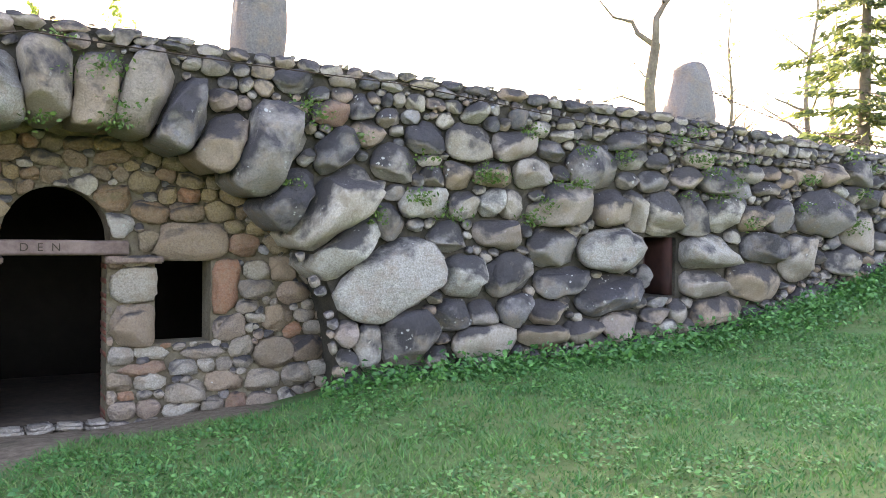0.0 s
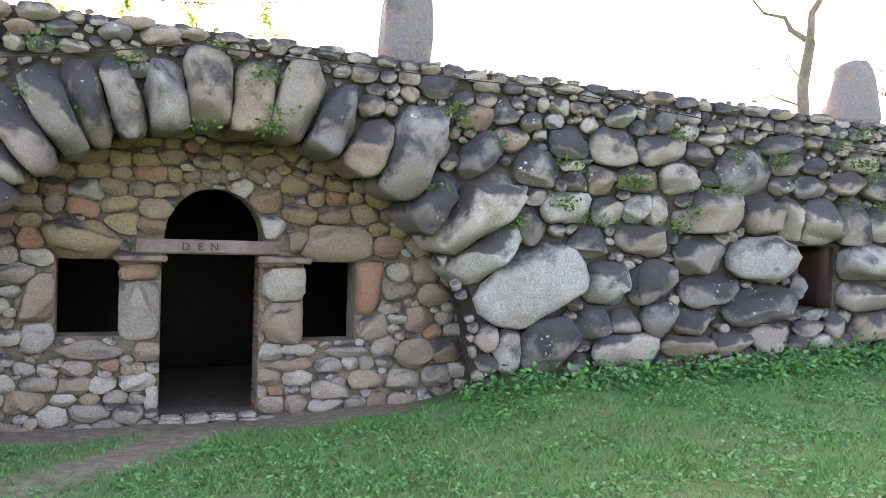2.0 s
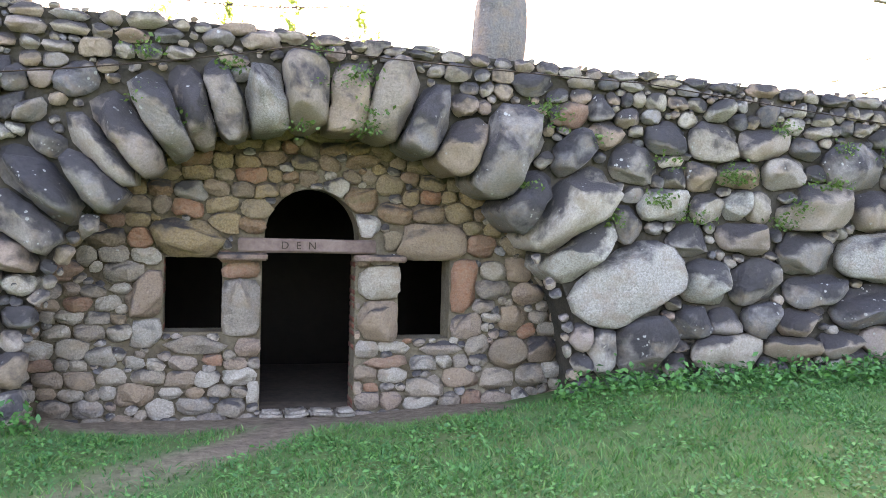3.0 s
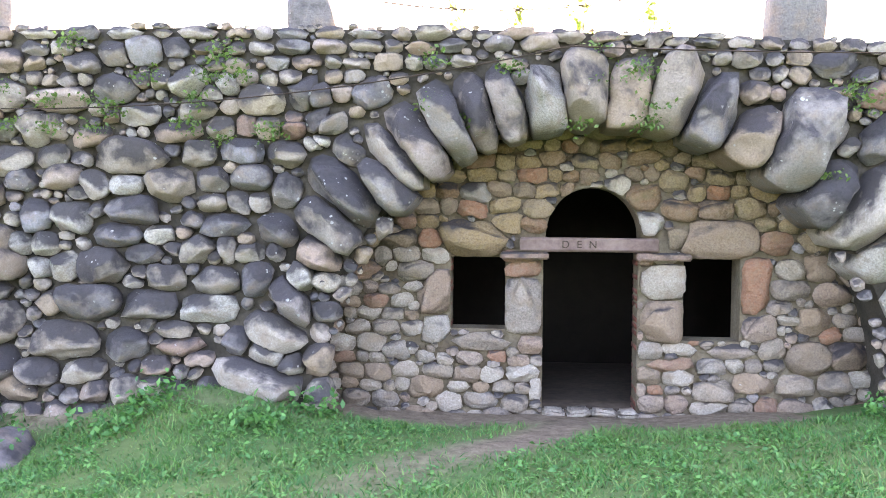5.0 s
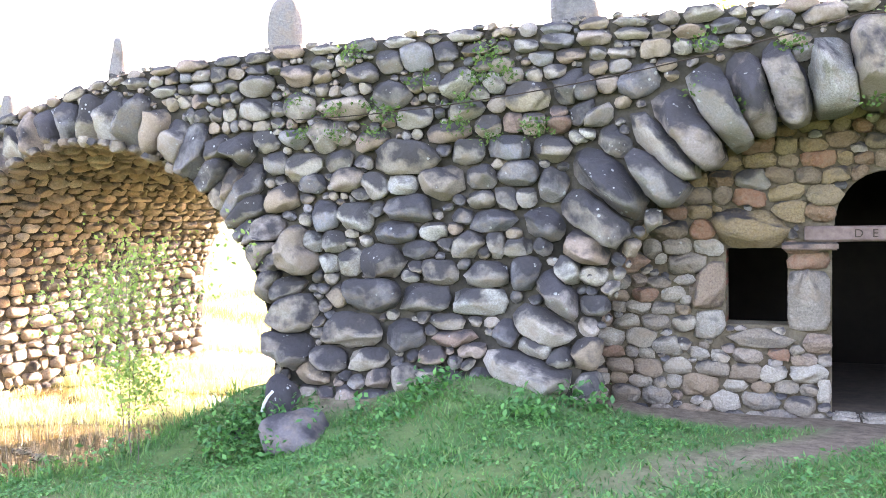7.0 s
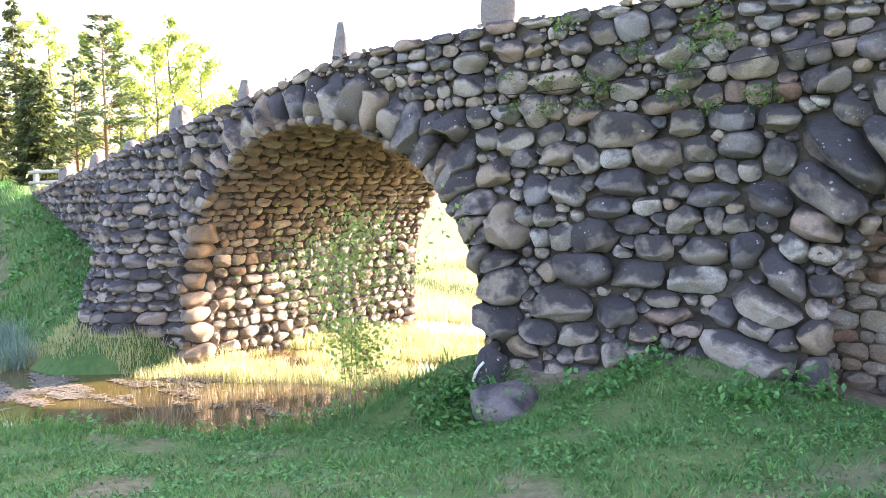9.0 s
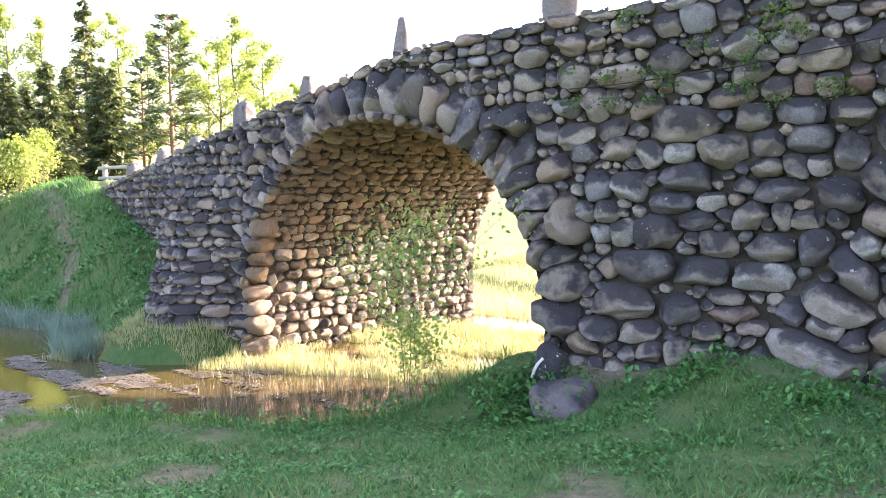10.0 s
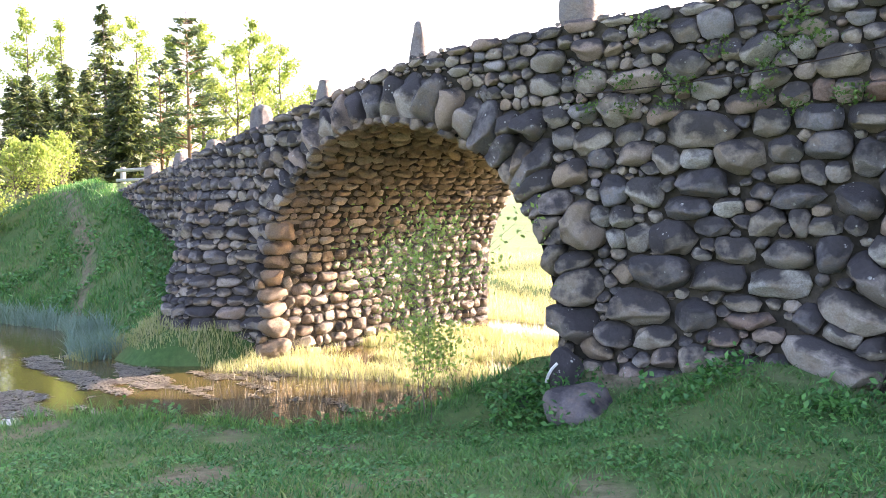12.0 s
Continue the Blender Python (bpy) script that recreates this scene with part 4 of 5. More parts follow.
def bare(x, y):
    """How bare the soil is here: trodden paths and the foot of the walls."""
    w = 0.33 + 0.16 * noise.noise(Vector((x * 1.3, y * 1.3, 5)))
    b = ease(1.35 - near_line(PATH_LINE, x, y) / (w + 0.05)) * (1.0 if y > -1.0 else max(0.2, 1 + (y + 1.0) * 0.32))
    if -1.9 < x < 3.0:
        b = max(b, ease(1.5 + (y - 0.35) / 0.45))
    b = max(b, 0.9 * ease(1.2 - near_line(FAR_PATH, x, y) / 0.2))
    if x < -0.5 and y < -3.0:
        b = max(b, 0.75 * ease(2.4 * (noise.noise(Vector((x * 0.9, y * 1.3, 12))) + 0.4 * noise.noise(Vector((x * 3.1, y * 3.1, 4))) - 0.12)))
    if -5.6 < x < -2.0:
        b = max(b, 0.8 * ease(1.3 + (y + 0.35) / 0.3) * ease(0.6 + noise.noise(Vector((x * 2, y * 2, 9)))))
    return b


def ground_material():
    m, nt, b = graph("turf_and_soil", 0.95)
    pos = node(nt, "NewGeometry").outputs["Position"]
    n1, n2, n3 = noise_tex(nt, pos, 0.6, 5.0), noise_tex(nt, pos, 9.0, 8.0, 0.7), noise_tex(nt, pos, 60.0, 4.0, 0.7)
    turf = mix(nt, ramp(nt, n2, [(0.3, grey(0.0)), (0.7, grey(1.0))]), (0.03, 0.075, 0.02), (0.08, 0.16, 0.045))
    turf = mix(nt, ramp(nt, n1, [(0.4, grey(0.0)), (0.7, grey(0.5))]), turf, (0.18, 0.18, 0.07))
    soil = mix(nt, ramp(nt, n2, [(0.35, grey(0.0)), (0.65, grey(1.0))]), (0.11, 0.080, 0.052), (0.26, 0.20, 0.145))
    soil = mix(nt, 0.6, soil, ramp(nt, n3, [(0.3, grey(0.5)), (0.7, grey(1.25))]), "MULTIPLY")
    at = node(nt, "Attribute")
    at.attribute_name = "bare_soil"
    nt.links.new(mix(nt, at.outputs["Fac"], turf, soil), b.inputs["Base Color"])
    bump = node(nt, "Bump", {"Strength": 0.8, "Distance": 0.05, "Height": n2})
    nt.links.new(bump.outputs[0], b.inputs["Normal"])
    return m


me = mesh_from("ground", vs, fs, ground_material(), smooth=True)
att = me.attributes.new("bare_soil", "FLOAT", "POINT")
att.data.foreach_set("value", [bare(v[0], v[1]) if abs(v[0] + 5) < 29 and abs(v[1] + 2) < 10 else 0.0 for v in vs])
ground = tagged(new("ground", me), "sloping spring lawn with a trodden dirt path to the den door", "ground", kind="structure")

m, nt, b = graph("pond_water", 0.06)
b.inputs["Base Color"].default_value = (0.085, 0.06, 0.02, 1)
b.inputs["Specular IOR Level"].default_value = 0.5
bn = node(nt, "Bump", {"Strength": 0.15, "Distance": 0.02, "Height": noise_tex(nt, node(nt, "NewGeometry").outputs["Position"], 3.0, 3.0)})
nt.links.new(bn.outputs[0], b.inputs["Normal"])
water = tagged(new("water", mesh_from("water", [(-60, -40, WATER_Z), (-5, -40, WATER_Z), (-5, 45, WATER_Z), (-60, 45, WATER_Z)], [(0, 1, 2, 3)], m)),
               "still brown pond water with floating dead reeds", "water", kind="structure")


GUARD = stone_material("smooth_guard_granite", [(0.18, 0.167, 0.167), (0.16, 0.152, 0.152), (0.20, 0.184, 0.18)], -0.1, 0.1, 0.5)


# ---- standing stones, chain and cable on the bridge ----
def standing_stone(x, y, h, w, seed, lean=0.0, taper=0.72):
    bm = bmesh.new()
    bmesh.ops.create_icosphere(bm, subdivisions=4, radius=1.0)
    for v in bm.verts:
        p = v.co.copy()
        for ax in range(3):
            p[ax] = math.copysign(abs(p[ax]) ** 0.6, p[ax])
        k = 1 - (1 - taper) * (p.z * 0.5 + 0.5)
        wob = noise.noise_vector(Vector(v.co) * 1.6 + Vector((seed * 5.1, 0, 0))) * 0.13
        v.co = Vector((p.x * k + wob.x, p.y * k + wob.y, p.z + wob.z * 0.5))
        v.co.x += lean * (v.co.z + 1)
    bmesh.ops.scale(bm, vec=(w / 2, w / 2.4, h / 2 + 0.08), verts=bm.verts)
    ob = new("standing_stone", bm_mesh("standing_stone", bm, GUARD))
    ob.location = (x, y - min(0.0, batter(x, 3.0)), top_z(x) + h / 2 - 0.05)
    return tagged(ob, "rough grey granite guard stone standing on the bridge edge", "guard stone", "guard stones along the bridge")


for i, (x, y, h, w, lean, taper) in enumerate(((2.92, 0.45, 1.05, 0.62, 0.03, 0.78), (9.42, 0.45, 0.88, 0.80, 0.02, 0.62), (-2.05, 0.45, 0.55, 0.58, -0.10, 0.7), (-5.62, 0.45, 0.66, 0.52, -0.03, 0.8),
                                               (-8.15, 0.3, 0.55, 0.34, 0.02, 0.35), (-10.2, 0.35, 0.36, 0.30, 0, 0.7), (-11.8, 0.35, 0.42, 0.42, 0, 0.8), (-15.5, 0.35, 0.36, 0.46, 0, 0.7),
                                               (-17.8, 0.35, 0.32, 0.42, 0, 0.7), (-20.3, 0.35, 0.36, 0.46, 0, 0.75))):
    standing_stone(x, y, h, w, i + 2, lean, taper)


def hung(a, b, sag, n):
    a, b = Vector(a), Vector(b)
    return [a.lerp(b, i / n) - Vector((0, 0, sag * 4 * (i / n) * (1 - i / n))) for i in range(n + 1)]


def chain(a, b, sag, n):
    """A chain of links, each turned against the last."""
    ob = tagged(new("chain"), "rusty iron chain hung between the guard stones", "chain", "chains along the bridge")
    pts = hung(a, b, sag, n)
    bm = bmesh.new()
    ring = [Vector((0.5 * math.cos(q * math.pi / 4) * 1.5, 0.5 * math.sin(q * math.pi / 4), 0)) for q in range(8)]
    vs, fs = tube("l", ring + ring[:2], 0.16, IRON, 5)
    link = mesh_from("link", vs, fs, IRON)
    bm.free()
    for i, (p, q) in enumerate(zip(pts, pts[1:])):
        o = part("link", link, ob)
        rot = (q - p).to_track_quat("X", "Z").to_matrix().to_4x4()
        o.matrix_basis = Matrix.Translation((p + q) / 2) @ rot @ pose(0, 0, 0, 90 * (i % 2)) @ Matrix.Scale((q - p).length * 0.9, 4)
    return ob


chain((9.7, 0.45, 4.28), (16.5, 0.45, 3.75), 0.3, 160)
chain((-1.8, 0.45, 4.5), (2.7, 0.45, 4.75), 0.3, 110)
for a, b, sag in (((-5.2, -0.16, 3.22), (0.6, -0.3, 3.78), 0.16), ((0.6, -0.3, 3.78), (4.4, -0.12, 3.72), 0.02), ((4.4, -0.12, 3.72), (14.0, -0.12, 3.05), 0.05)):
    vs, fs = tube("cable", hung(a, b, sag, 24), 0.007, IRON, 5)
    tagged(new("cable", mesh_from("cable", vs, fs, IRON, True)), "thin black cable slung along the wall", "cable")

# letters cut into the lintel
font = bpy.data.curves.new("lettering", "FONT")
font.size, font.align_x, font.align_y, font.extrude = 0.11, "CENTER", "CENTER", 0.003
font.materials.append(IRON)
tmp = new("lettering", font)
for sign, at_x in (("D", -0.24), ("E", -0.10), ("N", 0.04)):
    font.body = sign
    bpy.context.view_layer.update()
    letter = bpy.data.meshes.new_from_object(tmp.evaluated_get(bpy.context.evaluated_depsgraph_get()))
    part("letter", letter, beam, "dark carved letter").matrix_basis = pose(at_x, -0.104, 0, 90)
bpy.data.objects.remove(tmp)

# brick reveals of the den openings
brick = bm_mesh("brick", rounded_box(0.06, 0.36, 0.062, 0.006, 0.003, 1), BRICK)
for x, z0, z1 in ((DOOR[1] + 0.029, 0.05, 1.7), (WIN_L[0] - 0.029, 0.95, 1.7)):
    z = z0 + 0.04
    while z < z1:
        part("brick", brick, den).matrix_basis = pose(x + rng.uniform(-0.004, 0.004), DEN_Y + 0.25, z)
        z += 0.075

# boulder by the water and the painted stone at the arch foot
def boulder(name, x, y, z, a, b_, c, turn, mat, seed, label):
    bm = bmesh.new()
    bmesh.ops.create_icosphere(bm, subdivisions=4, radius=1.0)
    for v in bm.verts:
        n = noise.noise_vector(Vector(v.co) * 1.1 + Vector((seed * 3.3, 1, 2))) * 0.22 + noise.noise_vector(Vector(v.co) * 3.5) * 0.05
        v.co += n
    bmesh.ops.scale(bm, vec=(a, b_, c), verts=bm.verts)
    ob = new(name, bm_mesh(name, bm, mat))
    ob.matrix_world = pose(x, y, z, 0, 0, turn)
    return tagged(ob, label, "boulder")


LILAC = stone_material("lilac_grey_boulder", [(0.15, 0.13, 0.14), (0.17, 0.15, 0.16)], 0.1, 0.05, 0.4)
boulder("boulder", -4.82, -0.95, -0.22, 0.45, 0.34, 0.30, -20, LILAC, 1, "smooth lilac-grey boulder lying in the grass")
boulder("boulder", -5.55, -0.9, -0.38, 0.24, 0.2, 0.2, 10, STONE["b"], 4, "small brown boulder beside the pond bank")
foot = boulder("foot_boulder", -5.30, -0.42, 0.0, 0.2, 0.3, 0.33, 20, STONE["d"], 7, "dark boulder with a white paint mark at the arch foot")
vs, fs = tube("mark", [(-5.38, -0.70, -0.02), (-5.33, -0.73, 0.07), (-5.28, -0.73, 0.15), (-5.23, -0.70, 0.21)], 0.018, WHITE_PAINT, 6)
part("paint_mark", mesh_from("paint_mark", vs, fs, WHITE_PAINT), foot, "white paint stroke").matrix_parent_inverse = foot.matrix_world.inverted()


# ---- plants ----
nrng = np.random.default_rng(5)


def blades(points, height, width, lean, mat, name, bend=0.5):
    """Grass: each blade a tapered strip of two faces."""
    p = np.asarray(points)
    n = len(p)
    an = nrng.uniform(0, 2 * np.pi, n)
    h = nrng.uniform(*height, n) * np.array([0.85 + 0.75 * noise.noise(Vector((q[0] * 2.6, q[1] * 2.6, 1.5))) for q in p])
    w = nrng.uniform(*width, n) / 2
    side = np.stack([np.cos(an), np.sin(an), np.zeros(n)], 1)
    ln = nrng.normal(0, lean, (n, 2)) * h[:, None]
    mid = p + np.stack([ln[:, 0] * 0.4, ln[:, 1] * 0.4, h * 0.6], 1)
    tip = p + np.stack([ln[:, 0], ln[:, 1], h], 1)
    a, b2 = p - side * w[:, None], p + side * w[:, None]
    c, d2 = mid + side * w[:, None] * 0.7, mid - side * w[:, None] * 0.7
    tip2 = tip + side * 0.001
    quads = np.stack([np.stack([a, b2, c, d2], 1), np.stack([d2, c, tip2, tip], 1)], 1).reshape(-1, 4, 3)
    me = bpy.data.meshes.new(name)
    v = np.concatenate([a, b2, c, d2, tip], 0)
    idx = np.arange(n)
    f4 = np.stack([idx, idx + n, idx + 2 * n, idx + 3 * n], 1)
    f3 = np.stack([idx + 3 * n, idx + 2 * n, idx + 4 * n], 1)
    me.vertices.add(len(v))
    me.vertices.foreach_set("co", v.astype(np.float32).reshape(-1))
    loops = np.concatenate([f4.reshape(-1), f3.reshape(-1)]).astype(np.int32)
    me.loops.add(len(loops))
    me.loops.foreach_set("vertex_index", loops)
    me.polygons.add(2 * n)
    me.polygons.foreach_set("loop_start", np.concatenate([np.arange(n) * 4, 4 * n + np.arange(n) * 3]).astype(np.int32))
    me.materials.append(mat)
    me.update(calc_edges=True)
    return me


def scatter(n, x0, x1, y0, y1, keep):
    pts = []
    for x, y in zip(nrng.uniform(x0, x1, n), nrng.uniform(y0, y1, n)):
        if keep(x, y):
            pts.append((x, y, ground_cached(x, y) - 0.01))
    return pts


GX0, GY0, GS = -31.0, -10.0, 0.2
GRID = np.array([[ground_z(GX0 + i * GS, GY0 + j * GS) for j in range(100)] for i in range(240)])
SOIL = np.array([[bare(GX0 + i * GS, GY0 + j * GS) for j in range(100)] for i in range(240)])


def sample(arr, x, y):
    i, j = (x - GX0) / GS, (y - GY0) / GS
    i0, j0 = int(min(max(i, 0), 238)), int(min(max(j, 0), 98))
    fi, fj = i - i0, j - j0
    return (arr[i0, j0] * (1 - fi) + arr[i0 + 1, j0] * fi) * (1 - fj) + (arr[i0, j0 + 1] * (1 - fi) + arr[i0 + 1, j0 + 1] * fi) * fj


def ground_cached(x, y):
    return float(sample(GRID, x, y))


def grassy(x, y):
    z = ground_cached(x, y)
    if z < WATER_Z + 0.08:
        return False
    if y > -0.05 and not (-30 < x < -16.5):
        return False
    thin = noise.noise(Vector((x * 0.8, y * 0.8, 2))) * 0.25
    return nrng.random() > float(sample(SOIL, x, y)) * 1.1 + 0.1 + thin * 0.5


pts = scatter(240000, -10.5, 15, -7.2, 0.3, grassy)
tagged(new("lawn_grass", blades(pts, (0.02, 0.085), (0.007, 0.017), 0.8, GRASS, "lawn_grass")), "short green spring lawn grass with bare patches", "grass", kind="stuff")
pts = scatter(34000, -30, -10.5, -9, 0.5, lambda x, y: grassy(x, y) and x < -14.6)
pts += scatter(24000, -30, -14, 0.0, 6, lambda x, y: ground_cached(x, y) > WATER_Z + 0.1 and y < -batter(x, 0) - 0.05 and nrng.random() > float(sample(SOIL, x, y)))
tagged(new("bank_grass", blades(pts, (0.08, 0.2), (0.015, 0.03), 0.5, GRASS, "bank_grass")), "grass on the far sloping bank", "grass", kind="stuff")


base = [(x, y, z + nrng.uniform(0.05, 0.2)) for x, y, z in scatter(16000, -24, -13, -7, 2.5, lambda x, y: ground_cached(x, y) > WATER_Z + 0.2 and y < -batter(x, 0) - 0.1 and noise.noise(Vector((x * 0.9, y * 0.9, 3))) > 0.0)]


def edge_grass(x, y):
    n = side_of(NEAR_EDGE, x, y)
    return -0.1 < n < 0.75 and nrng.random() < 0.9 - n


pts = scatter(26000, -11, -5.8, -6.5, 0.0, edge_grass)
tagged(new("bank_edge_grass", blades(pts, (0.12, 0.3), (0.008, 0.016), 0.45, GRASS, "bank_edge_grass")), "longer grass along the pond bank", "grass", kind="stuff")


def leaves(centres, size, mat, name, flat=0.6, cluster=1):
    """Loose broad leaves: each a folded quad facing its own way."""
    c = np.asarray(centres)
    n = len(c)
    s = nrng.uniform(*size, n)[:, None]
    nor = nrng.normal(0, 1, (n, 3))
    nor[:, 2] = np.abs(nor[:, 2]) + flat
    nor /= np.linalg.norm(nor, axis=1)[:, None]
    t1 = np.cross(nor, nrng.normal(0, 1, (n, 3)))
    t1 /= np.linalg.norm(t1, axis=1)[:, None]
    t2 = np.cross(nor, t1)
    q = np.stack([c - t1 * s, c - t2 * s * 0.55 + nor * s * 0.2, c + t1 * s, c + t2 * s * 0.55 + nor * s * 0.2], 1)
    return soup(name, q, mat, 4)


tagged(new("bank_weeds", leaves(base, (0.03, 0.08), WEED, "bank_weeds", 0.8)), "broad leaved weeds on the far bank", "weeds", kind="stuff")


def weedy(x, y):
    foot_y = -0.12
    d2 = foot_y - y
    if x > 3.4:
        w = 0.75 + 0.05 * (x - 3.4) + 0.35 * noise.noise(Vector((x * 0.9, 0, 7)))
        return 0 < d2 < w and nrng.random() < 1.15 - d2 / w
    if -5.7 < x < -1.6:
        return 0 < d2 < 1.2 and noise.noise(Vector((x * 1.6, y * 1.6, 4))) > 0.18 and nrng.random() < 0.7
    return False


base = scatter(52000, -5.7, 15, -2.6, -0.1, weedy)
base += scatter(2500, -6.0, -4.3, -1.7, -0.3, lambda x, y: ((x + 5.2) / 0.7) ** 2 + ((y + 1.0) / 0.55) ** 2 < 1 and nrng.random() < 0.7)
base += scatter(9000, -11, -6.5, -5.5, -1.2, lambda x, y: 0.0 < side_of(NEAR_EDGE, x, y) < 0.45 and noise.noise(Vector((x * 1.4, y * 1.4, 6))) > -0.05)
cen = [(x, y, z + abs(nrng.normal(0, 0.10)) + 0.03) for x, y, z in base]
tagged(new("ground_elder", leaves(cen, (0.022, 0.052), WEED, "ground_elder")), "leafy green weeds along the foot of the wall", "weeds", kind="stuff")
# bright leaf rosettes over the lawn
base = scatter(90000, -8, 14, -7, -0.6, lambda x, y: grassy(x, y) and noise.noise(Vector((x * 1.2, y * 1.2, 1))) + 0.6 * noise.noise(Vector((x * 5, y * 5, 2))) > 0.02)
tagged(new("lawn_weeds", leaves([(x, y, z + nrng.uniform(0.02, 0.07)) for x, y, z in base], (0.010, 0.032), WEED, "lawn_weeds", 1.5)), "small broad leaved weeds in the lawn", "weeds", kind="stuff")

# ferns in the joints of the wall
for i in range(74):
    if i < 44:
        x, z = rng.uniform(2.2, 14.0), rng.uniform(2.2, 3.7)
    else:
        x, z = rng.uniform(-5.2, 1.5), rng.uniform(2.9, 3.95)
    if not in_face(x, z) or z > top_z(x) - 0.15:
        continue
    n = rng.randint(30, 95)
    c = np.stack([x + nrng.normal(0, 0.09, n), -0.10 - np.abs(nrng.normal(0, 0.09, n)), z + nrng.normal(0, 0.05, n)], 1)
    tagged(new("fern_tuft", leaves(c, (0.014, 0.034), FERN, "fern_tuft", 0.2)), "small green fern tuft growing from a joint", "fern", "ferns in the wall joints", "stuff")

# reeds on the shallow island under the arch, sedge at the far edge, floating litter
def reed_front(x):
    return -2.0 + 0.38 * (x + 14.0) + 0.5 * noise.noise(Vector((x * 0.7, 0, 6)))


def reedy(x, y):
    if x < -11.3 and y > -batter(x, 0.3) - 0.1:
        return False
    return y > reed_front(x) and noise.noise(Vector((x * 0.8, y * 1.5, 8))) > -0.25 and nrng.random() < 0.85


pts = [(x, y, max(WATER_Z - 0.02, ground_z(x, y))) for x, y in zip(nrng.uniform(-14.3, -6.2, 84000), nrng.uniform(-2.8, 4.6, 84000)) if reedy(x, y)]
pts += [(x, y, max(WATER_Z - 0.02, ground_z(x, y))) for x, y in zip(nrng.uniform(-22, -6, 60000), 5.9 + 12 * nrng.random(60000) ** 1.4)]
tagged(new("reeds", blades(pts, (0.05, 0.27), (0.007, 0.016), 0.3, REED, "reeds")), "sunlit dry and fresh reeds in shallow water", "reeds", kind="stuff")
pts = [(x, y, WATER_Z) for x, y in zip(nrng.uniform(-26, -13.6, 26000), nrng.uniform(-3.5, 1.2, 26000)) if -0.35 < -side_of(FAR_EDGE, x, y) < 0.45]
tagged(new("sedge", blades(pts, (0.2, 0.5), (0.015, 0.03), 0.4, SEDGE, "sedge")), "blue-green sedge at the far water edge", "sedge", kind="stuff")
LITTER = leaf_material("dead_reed_litter", [(0.20, 0.17, 0.12), (0.27, 0.24, 0.18), (0.13, 0.105, 0.07), (0.07, 0.055, 0.035)], 0.1)
lit = []
for x, y in zip(nrng.uniform(-16, -6.3, 42000), nrng.uniform(-5, 0.6, 42000)):
    if side_of(NEAR_EDGE, x, y) > 0.1 or -side_of(FAR_EDGE, x, y) > 0 or y > reed_front(x) + 0.3:
        continue
    if noise.noise(Vector((x * 0.5 + y * 0.2, y * 1.7, 3))) + 0.55 * noise.noise(Vector((x * 1.6, y * 5, 1))) > (0.22 if x < -8.8 else 0.42):
        an, l2, w2 = nrng.uniform(0, math.pi), nrng.uniform(0.03, 0.13), nrng.uniform(0.004, 0.014)
        u, v = np.array((math.cos(an), math.sin(an), nrng.normal(0, 0.05))) * l2, np.array((-math.sin(an), math.cos(an), 0)) * w2
        c = np.array((x, y, WATER_Z + nrng.uniform(0.004, 0.02)))
        lit.append((c - u - v, c + u - v, c + u + v, c - u + v))
tagged(new("floating_litter", soup("floating_litter", lit, LITTER, 4)), "floating mat of dead reeds and algae", "litter", kind="stuff")
pts = [(x, y, WATER_Z - 0.02) for x, y in zip(nrng.uniform(-10.5, -6.4, 1700), nrng.uniform(-2.6, 1.2, 1700)) if side_of(NEAR_EDGE, x, y) < 0.1]
tagged(new("thin_rushes", blades(pts, (0.1, 0.36), (0.005, 0.01), 0.2, LITTER, "thin_rushes")), "thin dry rushes standing in dark water", "rushes", kind="stuff")


